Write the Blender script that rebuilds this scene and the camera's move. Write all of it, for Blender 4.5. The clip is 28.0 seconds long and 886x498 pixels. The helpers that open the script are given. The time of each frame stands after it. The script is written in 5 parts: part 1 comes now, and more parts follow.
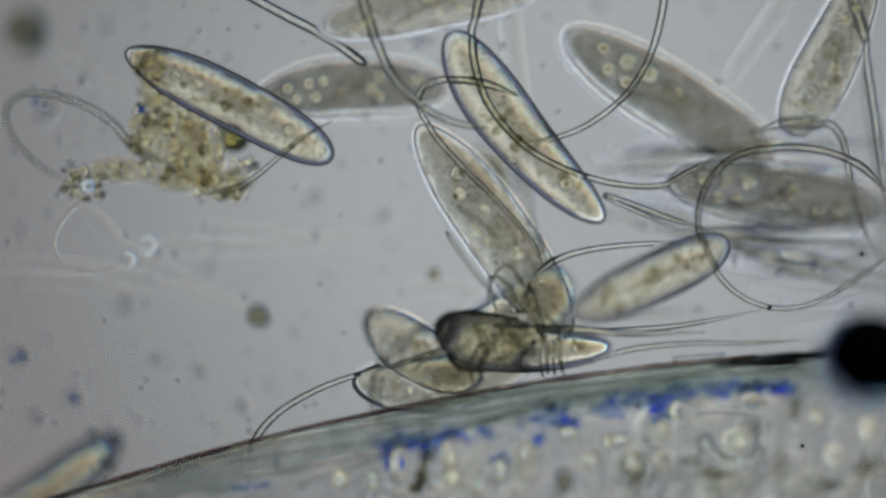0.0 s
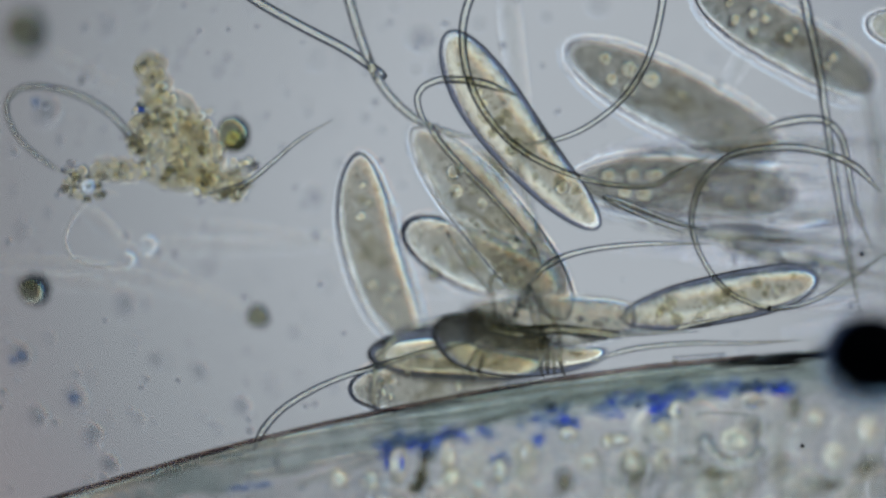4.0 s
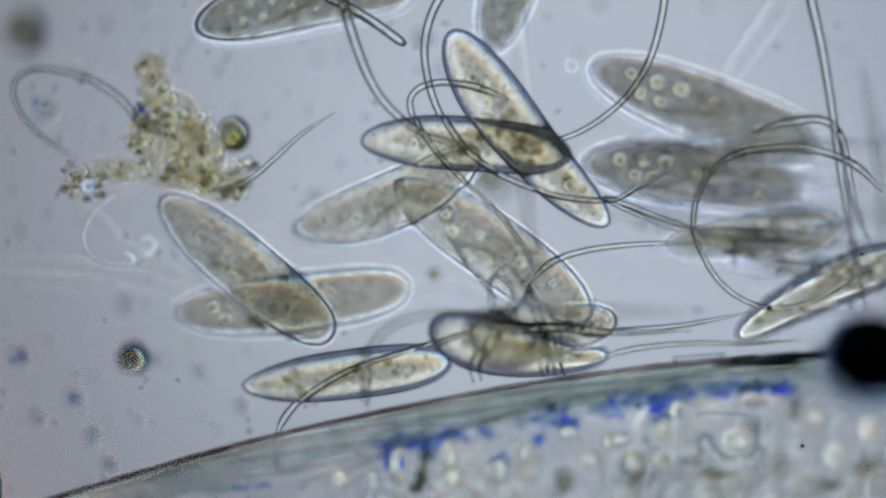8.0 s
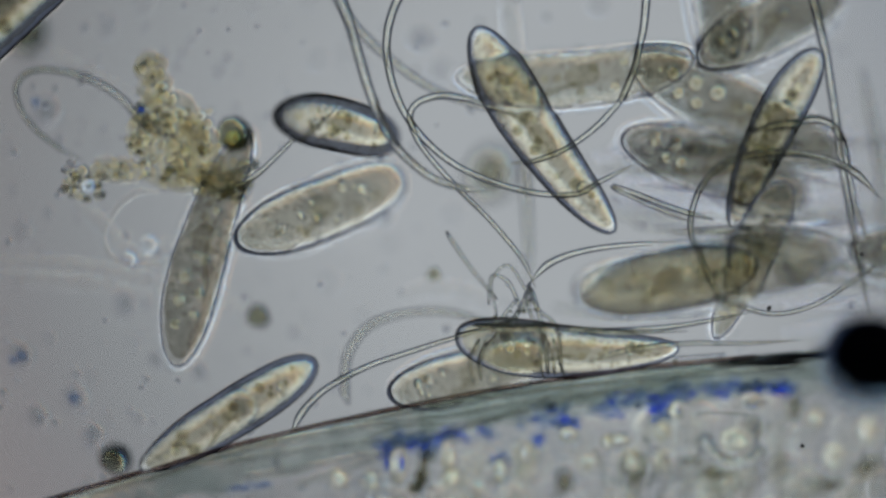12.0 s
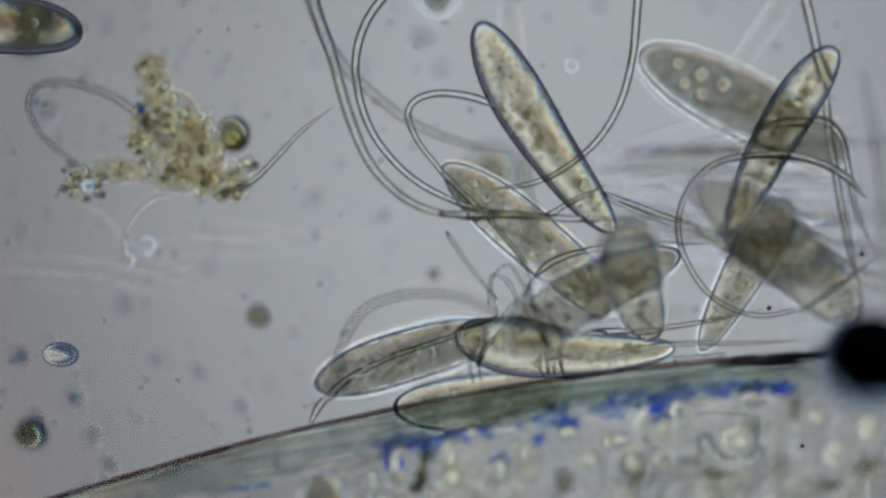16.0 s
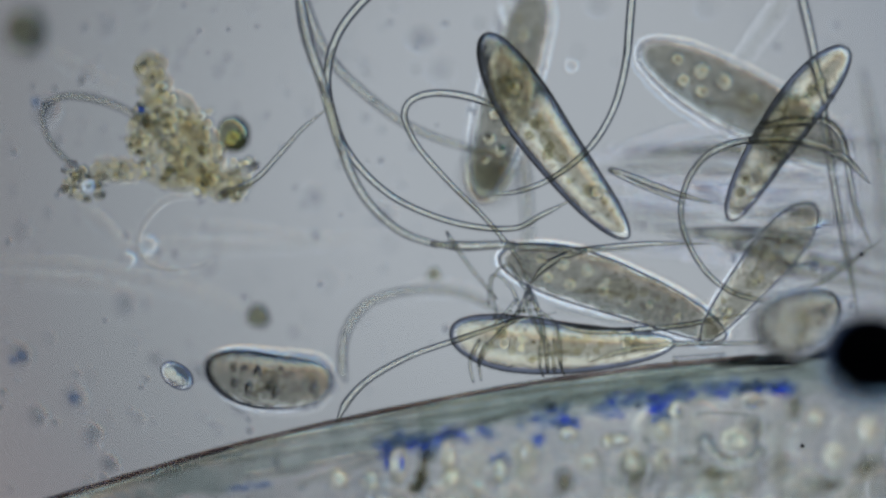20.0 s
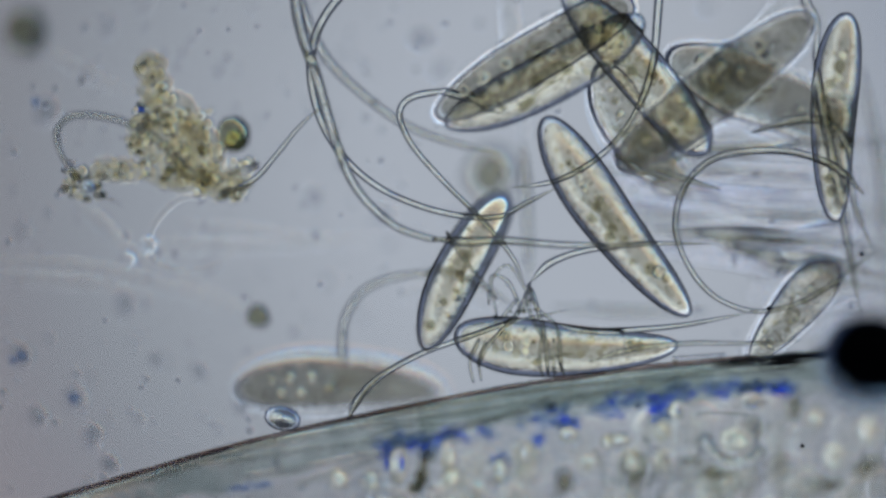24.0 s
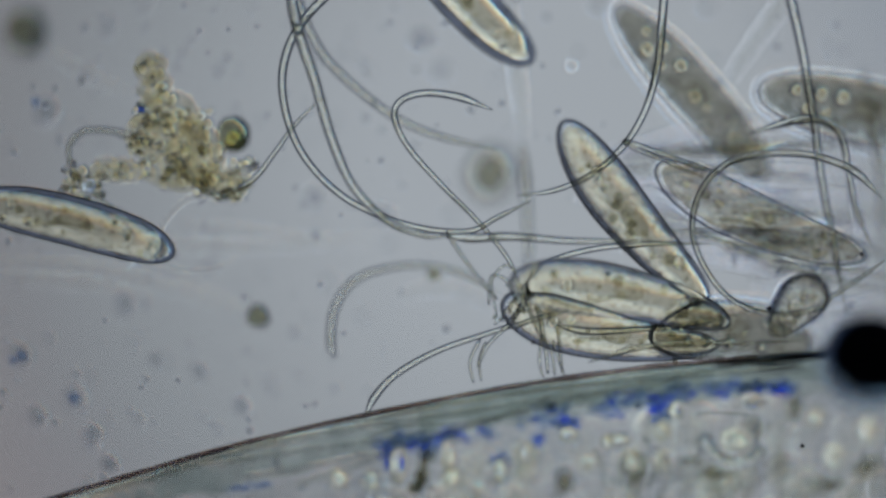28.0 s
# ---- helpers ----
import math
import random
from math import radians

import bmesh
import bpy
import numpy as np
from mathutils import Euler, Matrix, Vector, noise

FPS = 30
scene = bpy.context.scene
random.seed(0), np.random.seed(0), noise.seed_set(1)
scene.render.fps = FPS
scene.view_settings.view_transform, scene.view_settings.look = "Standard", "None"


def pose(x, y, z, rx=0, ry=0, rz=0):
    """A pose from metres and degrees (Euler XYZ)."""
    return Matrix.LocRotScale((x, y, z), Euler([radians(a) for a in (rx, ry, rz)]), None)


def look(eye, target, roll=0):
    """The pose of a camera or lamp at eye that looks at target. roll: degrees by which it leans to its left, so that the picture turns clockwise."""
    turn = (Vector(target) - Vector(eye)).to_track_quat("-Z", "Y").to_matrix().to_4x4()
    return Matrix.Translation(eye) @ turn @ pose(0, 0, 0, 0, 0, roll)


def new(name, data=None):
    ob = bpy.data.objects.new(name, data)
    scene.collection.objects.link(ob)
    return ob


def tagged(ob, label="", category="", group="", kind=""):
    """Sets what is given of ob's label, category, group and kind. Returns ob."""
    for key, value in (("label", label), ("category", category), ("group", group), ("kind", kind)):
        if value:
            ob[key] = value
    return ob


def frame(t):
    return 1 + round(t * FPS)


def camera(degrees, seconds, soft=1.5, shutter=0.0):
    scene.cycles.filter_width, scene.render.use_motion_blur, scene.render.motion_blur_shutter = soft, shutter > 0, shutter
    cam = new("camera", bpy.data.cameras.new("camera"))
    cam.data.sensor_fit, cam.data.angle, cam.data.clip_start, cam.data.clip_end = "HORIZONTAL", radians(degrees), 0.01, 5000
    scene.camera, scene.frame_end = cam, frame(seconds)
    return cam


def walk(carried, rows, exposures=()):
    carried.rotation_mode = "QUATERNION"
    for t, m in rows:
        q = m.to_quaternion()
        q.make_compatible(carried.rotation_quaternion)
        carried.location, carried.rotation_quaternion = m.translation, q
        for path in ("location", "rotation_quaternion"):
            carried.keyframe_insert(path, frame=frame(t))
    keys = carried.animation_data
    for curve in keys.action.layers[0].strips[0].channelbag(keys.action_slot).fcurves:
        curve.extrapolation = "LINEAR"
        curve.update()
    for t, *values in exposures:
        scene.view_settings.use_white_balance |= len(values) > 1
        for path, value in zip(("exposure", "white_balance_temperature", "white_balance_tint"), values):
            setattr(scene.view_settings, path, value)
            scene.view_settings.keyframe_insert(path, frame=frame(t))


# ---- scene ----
# Bright-field view through a microscope. One grid unit is 0.6 micrometres of pond water; the model is built enlarged, 2 mm to the unit.
U = 0.002                        # metres per grid unit
DIST = 44914.0                   # eye above the plane of focus, in grid units
LAMP = 250000.0                  # lamp below the plane of focus, in grid units
DEEP = 2.2                       # heights over and under the plane of focus are given in steps of 2.2 units

cam = camera(2.0, 28.0, soft=2.9)
cam.data.dof.use_dof = True
cam.data.dof.focus_distance = DIST * U
cam.data.dof.aperture_fstop = 0.12
walk(cam, [(0.0, look((0, 0, DIST * U), (0, 0, 0))), (28.0, look((0, 0, DIST * U), (0, 0, 0)))],
     exposures=[(0, -0.28, 6745, 10), (1, 0.07, 6650, 10), (2, 0.11, 6000, 13), (3, -0.19, 6325, 10), (6, 0.13, 6325, 10), (7, 0.09, 5906, 14), (8, 0.05, 6000, 13), (9, -0.14, 6065, 12), (10, -0.17, 6390, 10), (11, -0.21, 6325, 10), (12, -0.26, 6585, 10), (15, -0.28, 6230, 12), (16, -0.28, 6585, 10), (17, -0.28, 6780, 10), (18, -0.28, 6650, 10), (19, -0.06, 6390, 10), (20, -0.24, 6325, 10), (21, -0.24, 6325, 10), (24, -0.14, 6100, 13), (25, -0.33, 6390, 10), (26, -0.12, 6390, 10), (27, -0.33, 6390, 10), (28, -0.31, 6325, 10)])

# ---- light: the dim room, and the lamp under the stage ----
world = bpy.data.worlds.new("room")
scene.world = world
scene.cycles.max_bounces = scene.cycles.transmission_bounces = 48
scene.cycles.transparent_max_bounces = 48
world.use_nodes = True
world.node_tree.nodes["Background"].inputs[0].default_value = (0.5, 0.55, 0.7, 1)
world.node_tree.nodes["Background"].inputs[1].default_value = 0.05


def nodes_of(name):
    m = bpy.data.materials.new(name)
    m.use_nodes = True
    m.node_tree.nodes.clear()
    return m, m.node_tree.nodes, m.node_tree.links


def node(ns, kind, **values):
    n = ns.new(kind)
    for key, value in values.items():
        n.inputs[key].default_value = value
    return n


def ramp(ns, stops, interpolation="LINEAR"):
    n = ns.new("ShaderNodeValToRGB")
    n.color_ramp.interpolation = interpolation
    e = n.color_ramp.elements
    e[0].position, e[0].color = stops[0][0], (*stops[0][1], 1)
    e[1].position, e[1].color = stops[-1][0], (*stops[-1][1], 1)
    for at, colour in stops[1:-1]:
        e.new(at).color = (*colour, 1)
    return n


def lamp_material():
    """The lit field of the condenser: even in the middle, an added brighter zone, then the dark stop, with a colour
    fringe painted at its edge.
    """
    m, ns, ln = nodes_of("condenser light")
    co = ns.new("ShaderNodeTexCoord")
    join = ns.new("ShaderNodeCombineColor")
    # lens colour fringe put into the glow: each colour has its own centre and width
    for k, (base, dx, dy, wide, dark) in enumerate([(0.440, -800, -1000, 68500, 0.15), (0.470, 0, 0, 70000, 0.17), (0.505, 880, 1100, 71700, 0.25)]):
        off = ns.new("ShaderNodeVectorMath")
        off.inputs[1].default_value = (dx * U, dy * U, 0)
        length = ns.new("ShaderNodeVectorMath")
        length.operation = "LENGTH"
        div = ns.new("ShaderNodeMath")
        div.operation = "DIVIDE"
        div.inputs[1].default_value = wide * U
        # the brighter zone is added so that bent rays give things bright rims
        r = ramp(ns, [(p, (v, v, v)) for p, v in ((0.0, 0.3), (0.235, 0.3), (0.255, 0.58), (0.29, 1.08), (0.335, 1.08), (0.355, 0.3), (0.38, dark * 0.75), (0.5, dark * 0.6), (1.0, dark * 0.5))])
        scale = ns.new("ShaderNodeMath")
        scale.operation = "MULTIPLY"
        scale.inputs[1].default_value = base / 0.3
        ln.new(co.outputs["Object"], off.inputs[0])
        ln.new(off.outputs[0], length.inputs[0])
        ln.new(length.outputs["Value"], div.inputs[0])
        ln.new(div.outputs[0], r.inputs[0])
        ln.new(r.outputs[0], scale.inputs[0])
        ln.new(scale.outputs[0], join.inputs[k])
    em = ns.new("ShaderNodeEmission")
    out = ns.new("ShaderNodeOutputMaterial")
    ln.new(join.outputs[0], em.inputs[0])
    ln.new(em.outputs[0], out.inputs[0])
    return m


def clear_material(name, low, high, ior, grain=30.0, spot=90.0, relief=0.0, spread=0.0, flecks=0.0, grey=0.55):
    """A see-through living stuff: it bends the light a little and takes some of it away, unevenly."""
    m, ns, ln = nodes_of(name)
    co = ns.new("ShaderNodeTexCoord")
    fine = node(ns, "ShaderNodeTexNoise", Scale=1 / (grain * U), Detail=3.0, Roughness=0.6)
    wide = node(ns, "ShaderNodeTexNoise", Scale=1 / (spot * U), Detail=2.0)
    ln.new(co.outputs["Object"], fine.inputs["Vector"])
    ln.new(co.outputs["Object"], wide.inputs["Vector"])
    add = ns.new("ShaderNodeMath")
    add.operation = "ADD"
    ln.new(fine.outputs[0], add.inputs[0])
    ln.new(wide.outputs[0], add.inputs[1])
    total = add.outputs[0]
    if spread:
        info = ns.new("ShaderNodeObjectInfo")
        more = ns.new("ShaderNodeMath")
        more.operation = "MULTIPLY_ADD"
        more.inputs[1].default_value = spread
        ln.new(info.outputs["Random"], more.inputs[0])
        ln.new(total, more.inputs[2])
        total = more.outputs[0]
    half = ns.new("ShaderNodeMath")
    half.operation = "MULTIPLY"
    half.inputs[1].default_value = 0.5
    ln.new(total, half.inputs[0])
    r = ramp(ns, [(0.41, low), (0.59, high)])
    ln.new(half.outputs[0], r.inputs[0])
    colour = r.outputs[0]
    if flecks:
        vor = node(ns, "ShaderNodeTexVoronoi", Scale=1 / (flecks * U))
        ln.new(co.outputs["Object"], vor.inputs["Vector"])
        fr = ramp(ns, [(0.12, (0.62, 0.60, 0.53)), (0.34, (1, 1, 1))])
        ln.new(vor.outputs["Distance"], fr.inputs[0])
        mix = ns.new("ShaderNodeMix")
        mix.data_type, mix.blend_type = "RGBA", "MULTIPLY"
        mix.inputs[0].default_value = grey
        ln.new(colour, mix.inputs[6])
        ln.new(fr.outputs[0], mix.inputs[7])
        colour = mix.outputs[2]
    if ior == 1.0:
        # as dense as the water: it takes light away and bends none
        bs = ns.new("ShaderNodeBsdfTransparent")
    else:
        bs = ns.new("ShaderNodeBsdfRefraction")
        bs.inputs["IOR"].default_value = ior
        bs.inputs["Roughness"].default_value = 0.0
    ln.new(colour, bs.inputs["Color"])
    if relief and ior != 1.0:
        bump = node(ns, "ShaderNodeBump", Strength=relief, Distance=grain * U * 0.5)
        ln.new(fine.outputs[0], bump.inputs["Height"])
        ln.new(bump.outputs[0], bs.inputs["Normal"])
    out = ns.new("ShaderNodeOutputMaterial")
    ln.new(bs.outputs[0], out.inputs[0])
    return m


def solid_material(name, low, high, grain=12.0, rough=0.8):
    """An opaque crumb: dark against the light, rough."""
    m, ns, ln = nodes_of(name)
    co = ns.new("ShaderNodeTexCoord")
    fine = node(ns, "ShaderNodeTexNoise", Scale=1 / (grain * U), Detail=4.0)
    ln.new(co.outputs["Object"], fine.inputs["Vector"])
    r = ramp(ns, [(0.3, low), (0.7, high)])
    ln.new(fine.outputs[0], r.inputs[0])
    bs = ns.new("ShaderNodeBsdfPrincipled")
    bs.inputs["Roughness"].default_value = rough
    ln.new(r.outputs[0], bs.inputs["Base Color"])
    bump = node(ns, "ShaderNodeBump", Strength=0.5, Distance=grain * U * 0.3)
    ln.new(fine.outputs[0], bump.inputs["Height"])
    ln.new(bump.outputs[0], bs.inputs["Normal"])
    out = ns.new("ShaderNodeOutputMaterial")
    ln.new(bs.outputs[0], out.inputs[0])
    return m


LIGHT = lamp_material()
PELLICLE = clear_material("clear pellicle and outer layer", (0.975, 0.962, 0.905), (0.995, 0.985, 0.94), 1.069, 17, 80, 0.10)
PELLICLE_GREY = clear_material("grey pellicle", (0.905, 0.90, 0.875), (0.955, 0.95, 0.925), 1.0255, 16, 70, 0.5)
PELLICLE_DIM = clear_material("dim pellicle", (0.845, 0.84, 0.815), (0.91, 0.905, 0.88), 1.018, 18, 60, 0.5)
ENDOPLASM = clear_material("clear grainy endoplasm", (0.835, 0.82, 0.765), (0.92, 0.905, 0.85), 1.0, 13, 50, 0, 0.0, 16)
ENDOPLASM_GREY = clear_material("grey grainy endoplasm", (0.805, 0.795, 0.75), (0.91, 0.90, 0.855), 1.0, 14, 55, 0, 0.0, 18)
ENDOPLASM_DIM = clear_material("dense endoplasm", (0.715, 0.71, 0.68), (0.84, 0.835, 0.80), 1.0, 16, 60, 0, 0.0, 20)
DARK_SPOT = clear_material("dark vacuole", (0.74, 0.74, 0.72), (0.86, 0.86, 0.84), 1.0, 8, 30)
NUCLEUS = clear_material("nucleus", (0.85, 0.84, 0.80), (0.94, 0.935, 0.90), 1.0, 14, 60)
FOOD = clear_material("food vacuole", (0.80, 0.79, 0.73), (0.95, 0.94, 0.88), 1.0, 10, 30, 0, 0.4)
VACUOLE = clear_material("clear vacuole", (0.97, 0.97, 0.95), (1.0, 1.0, 0.98), 0.96, 30, 80)
GULLET = clear_material("gullet", (0.84, 0.83, 0.79), (0.94, 0.94, 0.90), 1.0, 10, 40)
THREAD = clear_material("algal thread", (0.91, 0.905, 0.835), (0.97, 0.965, 0.91), 1.15, 20, 200, 0.02)
FAINT = clear_material("faint thread", (0.965, 0.965, 0.955), (0.995, 0.995, 0.985), 1.022, 30, 200)
STREAK = clear_material("pale streak", (0.975, 0.97, 0.975), (1.0, 0.995, 1.0), 1.046, 30, 200)
GRAIN = clear_material("clump granule", (0.80, 0.76, 0.645), (1.0, 0.975, 0.88), 1.036, 8, 60, 0.2, 0.35)
JELLY = clear_material("clump jelly", (0.85, 0.83, 0.75), (0.99, 0.975, 0.91), 1.012, 12, 36, 0.6)
OIL = clear_material("yellow oil drop", (0.99, 0.93, 0.58), (1.0, 0.97, 0.70), 1.2, 20, 60)
SHELL = clear_material("dark cell wall", (0.56, 0.56, 0.49), (0.74, 0.73, 0.64), 1.05, 10, 30, 0.2)
DARK_SHELL = clear_material("dark green cell wall", (0.50, 0.51, 0.42), (0.66, 0.66, 0.56), 1.07, 10, 30, 0.2)
TISSUE = clear_material("plant tissue", (0.865, 0.87, 0.87), (0.97, 0.97, 0.965), 1.014, 46, 200, 0.55)
BAND = clear_material("grey rim band", (0.785, 0.825, 0.805), (0.91, 0.935, 0.92), 1.012, 40, 140, 0.4)
SEAM = clear_material("brown rim", (0.48, 0.40, 0.39), (0.74, 0.66, 0.63), 1.02, 14, 120, 0.3)
FIBRE = clear_material("cuticle fibre", (0.86, 0.865, 0.85), (0.96, 0.965, 0.95), 1.018, 30, 300, 0.2)
BLUE = clear_material("blue pigment", (0.62, 0.72, 0.90), (0.86, 0.91, 0.98), 1.006, 8, 40, 0.5)
DARKBLUE = clear_material("deep blue pigment", (0.15, 0.27, 0.86), (0.45, 0.60, 1.0), 1.006, 8, 40, 0.5, 0.5)
NAVY = clear_material("dark blue-green pigment", (0.30, 0.38, 0.52), (0.62, 0.70, 0.80), 1.01, 8, 40, 0.5, 0.5)
CELLS = clear_material("tissue cell", (0.91, 0.915, 0.89), (1.0, 1.0, 0.97), 1.011, 30, 120, 0.35, 0.3)
BEAD = clear_material("glassy bead", (0.95, 0.97, 1.0), (0.98, 1.0, 1.0), 1.2, 20, 60)
CILIA_HALO = clear_material("cilia_halo", (0.97, 0.98, 0.98), (1.0, 1.0, 1.0), 1.2, 12, 60, 0.25)
LENS = clear_material("cream drop", (0.98, 0.965, 0.88), (1.0, 0.99, 0.93), 1.2, 20, 60)
DROP = clear_material("bright drop", (0.97, 0.97, 0.93), (1.0, 1.0, 0.97), 1.06, 40, 90)
SHEATH = clear_material("cyst wall", (0.95, 0.95, 0.93), (0.99, 0.99, 0.98), 1.08, 20, 50)
GLASS = clear_material("slide glass", (0.985, 0.99, 0.985), (0.995, 1.0, 0.995), 1.45, 900, 2500)
SPECK = clear_material("speck", (0.66, 0.67, 0.69), (0.86, 0.87, 0.89), 1.015, 10, 40, 0.3, 0.5)
HAZE = clear_material("fine particle", (0.80, 0.81, 0.83), (0.93, 0.94, 0.96), 1.01, 10, 200)
SOOT = solid_material("soot", (0.004, 0.004, 0.006), (0.012, 0.010, 0.009))


# ---- helpers ----
def at(x, y, z=0.0):
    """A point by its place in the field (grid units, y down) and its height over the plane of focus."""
    z = z * DEEP
    k = 1 - z / DIST
    return Vector(((x - 784) * k * U, (441 - y) * k * U, z * U))


def part(name, bm, material, parent=None, label=""):
    """One mesh object of a bmesh in grid units, under a thing or under a part."""
    bmesh.ops.scale(bm, vec=(U, U, U), verts=bm.verts)
    me = bpy.data.meshes.new(name)
    for f in bm.faces:
        f.smooth = True
    bm.to_mesh(me)
    bm.free()
    me.materials.append(material)
    if name in ("food_vacuole", "bright_bead", "oil_drop", "glassy_core"):
        # facets of even slope, so that a drop shines all over
        me.shade_flat()
    ob = new(name, me)
    ob.parent = parent
    if label:
        ob["label"] = label
    return ob


def thing(name, label, category, group="", kind="", m=None):
    ob = tagged(new(name), label, category, group, kind)
    ob.empty_display_size = 20 * U
    if m is not None:
        ob.matrix_basis = m
    return ob


def ball(radius, sx=1.0, sy=1.0, sz=1.0, at_=(0, 0, 0), lumps=0.0, seed=0, level=3):
    """A lumpy ellipsoid."""
    bm = bmesh.new()
    bmesh.ops.create_icosphere(bm, subdivisions=level, radius=1.0)
    for v in bm.verts:
        p = v.co.copy()
        k = 1 + lumps * noise.noise(p * 1.6 + Vector((seed * 7.1, seed * 3.3, 1.7)))
        v.co = Vector((p.x * sx, p.y * sy, p.z * sz)) * radius * k + Vector(at_)
    return bm


def lens(radius, sx=1.0, sy=1.0, slope=0.24, at_=(0, 0, 0), lumps=0.0, seed=0):
    """A flattened drop: two shallow cones with a rounded middle, base to base."""
    bm = bmesh.new()
    rows, sides = (0.05, 0.3, 0.7, 0.95), 16
    ends = [bm.verts.new((at_[0], at_[1], at_[2] + side * radius * slope * 0.985)) for side in (1, -1)]
    rim = []
    for k in range(sides):
        a = 2 * math.pi * k / sides
        w = 1 + lumps * noise.noise(Vector((math.cos(a) * 1.5, math.sin(a) * 1.5, seed)))
        rim.append((math.cos(a) * w, math.sin(a) * w))
    edge = [bm.verts.new((at_[0] + c * radius * sx, at_[1] + q * radius * sy, at_[2])) for c, q in rim]
    for end, side in zip(ends, (1, -1)):
        last = None
        for f in rows:
            line = [bm.verts.new((at_[0] + c * f * radius * sx, at_[1] + q * f * radius * sy, at_[2] + side * radius * slope * (1 - f))) for c, q in rim]
            for k in range(sides):
                k2 = (k + 1) % sides
                if last is None:
                    bm.faces.new((end, line[k], line[k2]))
                else:
                    bm.faces.new((last[k], line[k], line[k2], last[k2]))
            last = line
        for k in range(sides):
            bm.faces.new((last[k], edge[k], edge[(k + 1) % sides], last[(k + 1) % sides]))
    bmesh.ops.recalc_face_normals(bm, faces=bm.faces)
    return bm


def spline(points, steps=6):
    """A smooth line through the points."""
    p = [Vector(q) for q in points]
    p = [2 * p[0] - p[1], *p, 2 * p[-1] - p[-2]]
    line = []
    for i in range(1, len(p) - 2):
        for s in range(steps):
            t = s / steps
            a, b, c, d = p[i - 1], p[i], p[i + 1], p[i + 2]
            line.append(0.5 * (2 * b + (c - a) * t + (2 * a - 5 * b + 4 * c - d) * t * t + (3 * b - a - 3 * c + d) * t ** 3))
    return line + [p[-2]]


def tube(points, radius, tip=0.6, sides=10, steps=6, wobble=0.0, fade=0):
    """A thread of round section along a smooth line, thinner at its end, closed at both."""
    line = spline(points, steps)
    bm = bmesh.new()
    rings = []
    for i, p in enumerate(line):
        t = (line[min(i + 1, len(line) - 1)] - line[max(i - 1, 0)]).normalized()
        side = t.cross(Vector((0, 0, 1))).normalized()
        up = side.cross(t)
        f = i / (len(line) - 1)
        r = radius * (1 + (tip - 1) * f) * (1 + wobble * noise.noise(Vector((i * 0.16, radius, 0))))
        if i in (0, len(line) - 1):
            r *= 0.5
        if fade:
            r *= min(1.0, 0.2 + i / fade, 0.2 + (len(line) - 1 - i) / fade)
        rings.append([bm.verts.new(p + (side * math.cos(a) + up * math.sin(a)) * r)
                      for a in (2 * math.pi * k / sides for k in range(sides))])
    for a, b in zip(rings, rings[1:]):
        for k in range(sides):
            bm.faces.new((a[k], b[k], b[(k + 1) % sides], a[(k + 1) % sides]))
    bm.faces.new(list(rings[0]))
    bm.faces.new(list(reversed(rings[-1])))
    bmesh.ops.recalc_face_normals(bm, faces=bm.faces)
    return bm


def field(points, z=0.0):
    """Points of the field as vectors in grid units, centred."""
    return [((x - 784) * (1 - z * DEEP / DIST), (441 - y) * (1 - z * DEEP / DIST), z * DEEP) for x, y in points]


def lie(length, ax, ay, bx, by, z, roll=0.0):
    """The pose of a swimmer of that length whose front shows at a and whose tail shows at b; where it shows short, it dives. roll: about its length."""
    a, b = Vector((ax, -ay, 0)), Vector((bx, -by, 0))
    run = a - b
    tilt = math.acos(min(1.0, run.length / length))
    turn = math.atan2(run.y, run.x)
    mid = at((ax + bx) / 2, (ay + by) / 2, z)
    return Matrix.Translation(mid) @ Matrix.Rotation(turn, 4, "Z") @ Matrix.Rotation(-tilt, 4, "Y") @ Matrix.Rotation(radians(roll), 4, "X")


def shift(dx, dy, turn=0.0, px=784, py=441):
    """A pose that slides the field by dx, dy and turns it about a point."""
    c = at(px, py)
    return Matrix.Translation((dx * U, -dy * U, 0)) @ Matrix.Translation(c) @ Matrix.Rotation(radians(turn), 4, "Z") @ Matrix.Translation(-c)


# ---- the setting ----
def build_setting():
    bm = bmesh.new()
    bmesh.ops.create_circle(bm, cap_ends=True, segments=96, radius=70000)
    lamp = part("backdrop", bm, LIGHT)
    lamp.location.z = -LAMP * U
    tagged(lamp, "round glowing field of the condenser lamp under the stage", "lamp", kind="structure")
    bm = bmesh.new()
    bmesh.ops.create_cube(bm, size=1.0)
    bmesh.ops.scale(bm, vec=(3600, 2400, 400), verts=bm.verts)
    bmesh.ops.bevel(bm, geom=bm.edges[:], offset=12, segments=2, affect="EDGES")
    slide = part("ground", bm, GLASS)
    for f in slide.data.polygons:
        f.use_smooth = False
    slide.location.z = -1000 * U
    tagged(slide, "clear glass microscope slide under a film of pond water", "slide", kind="structure")


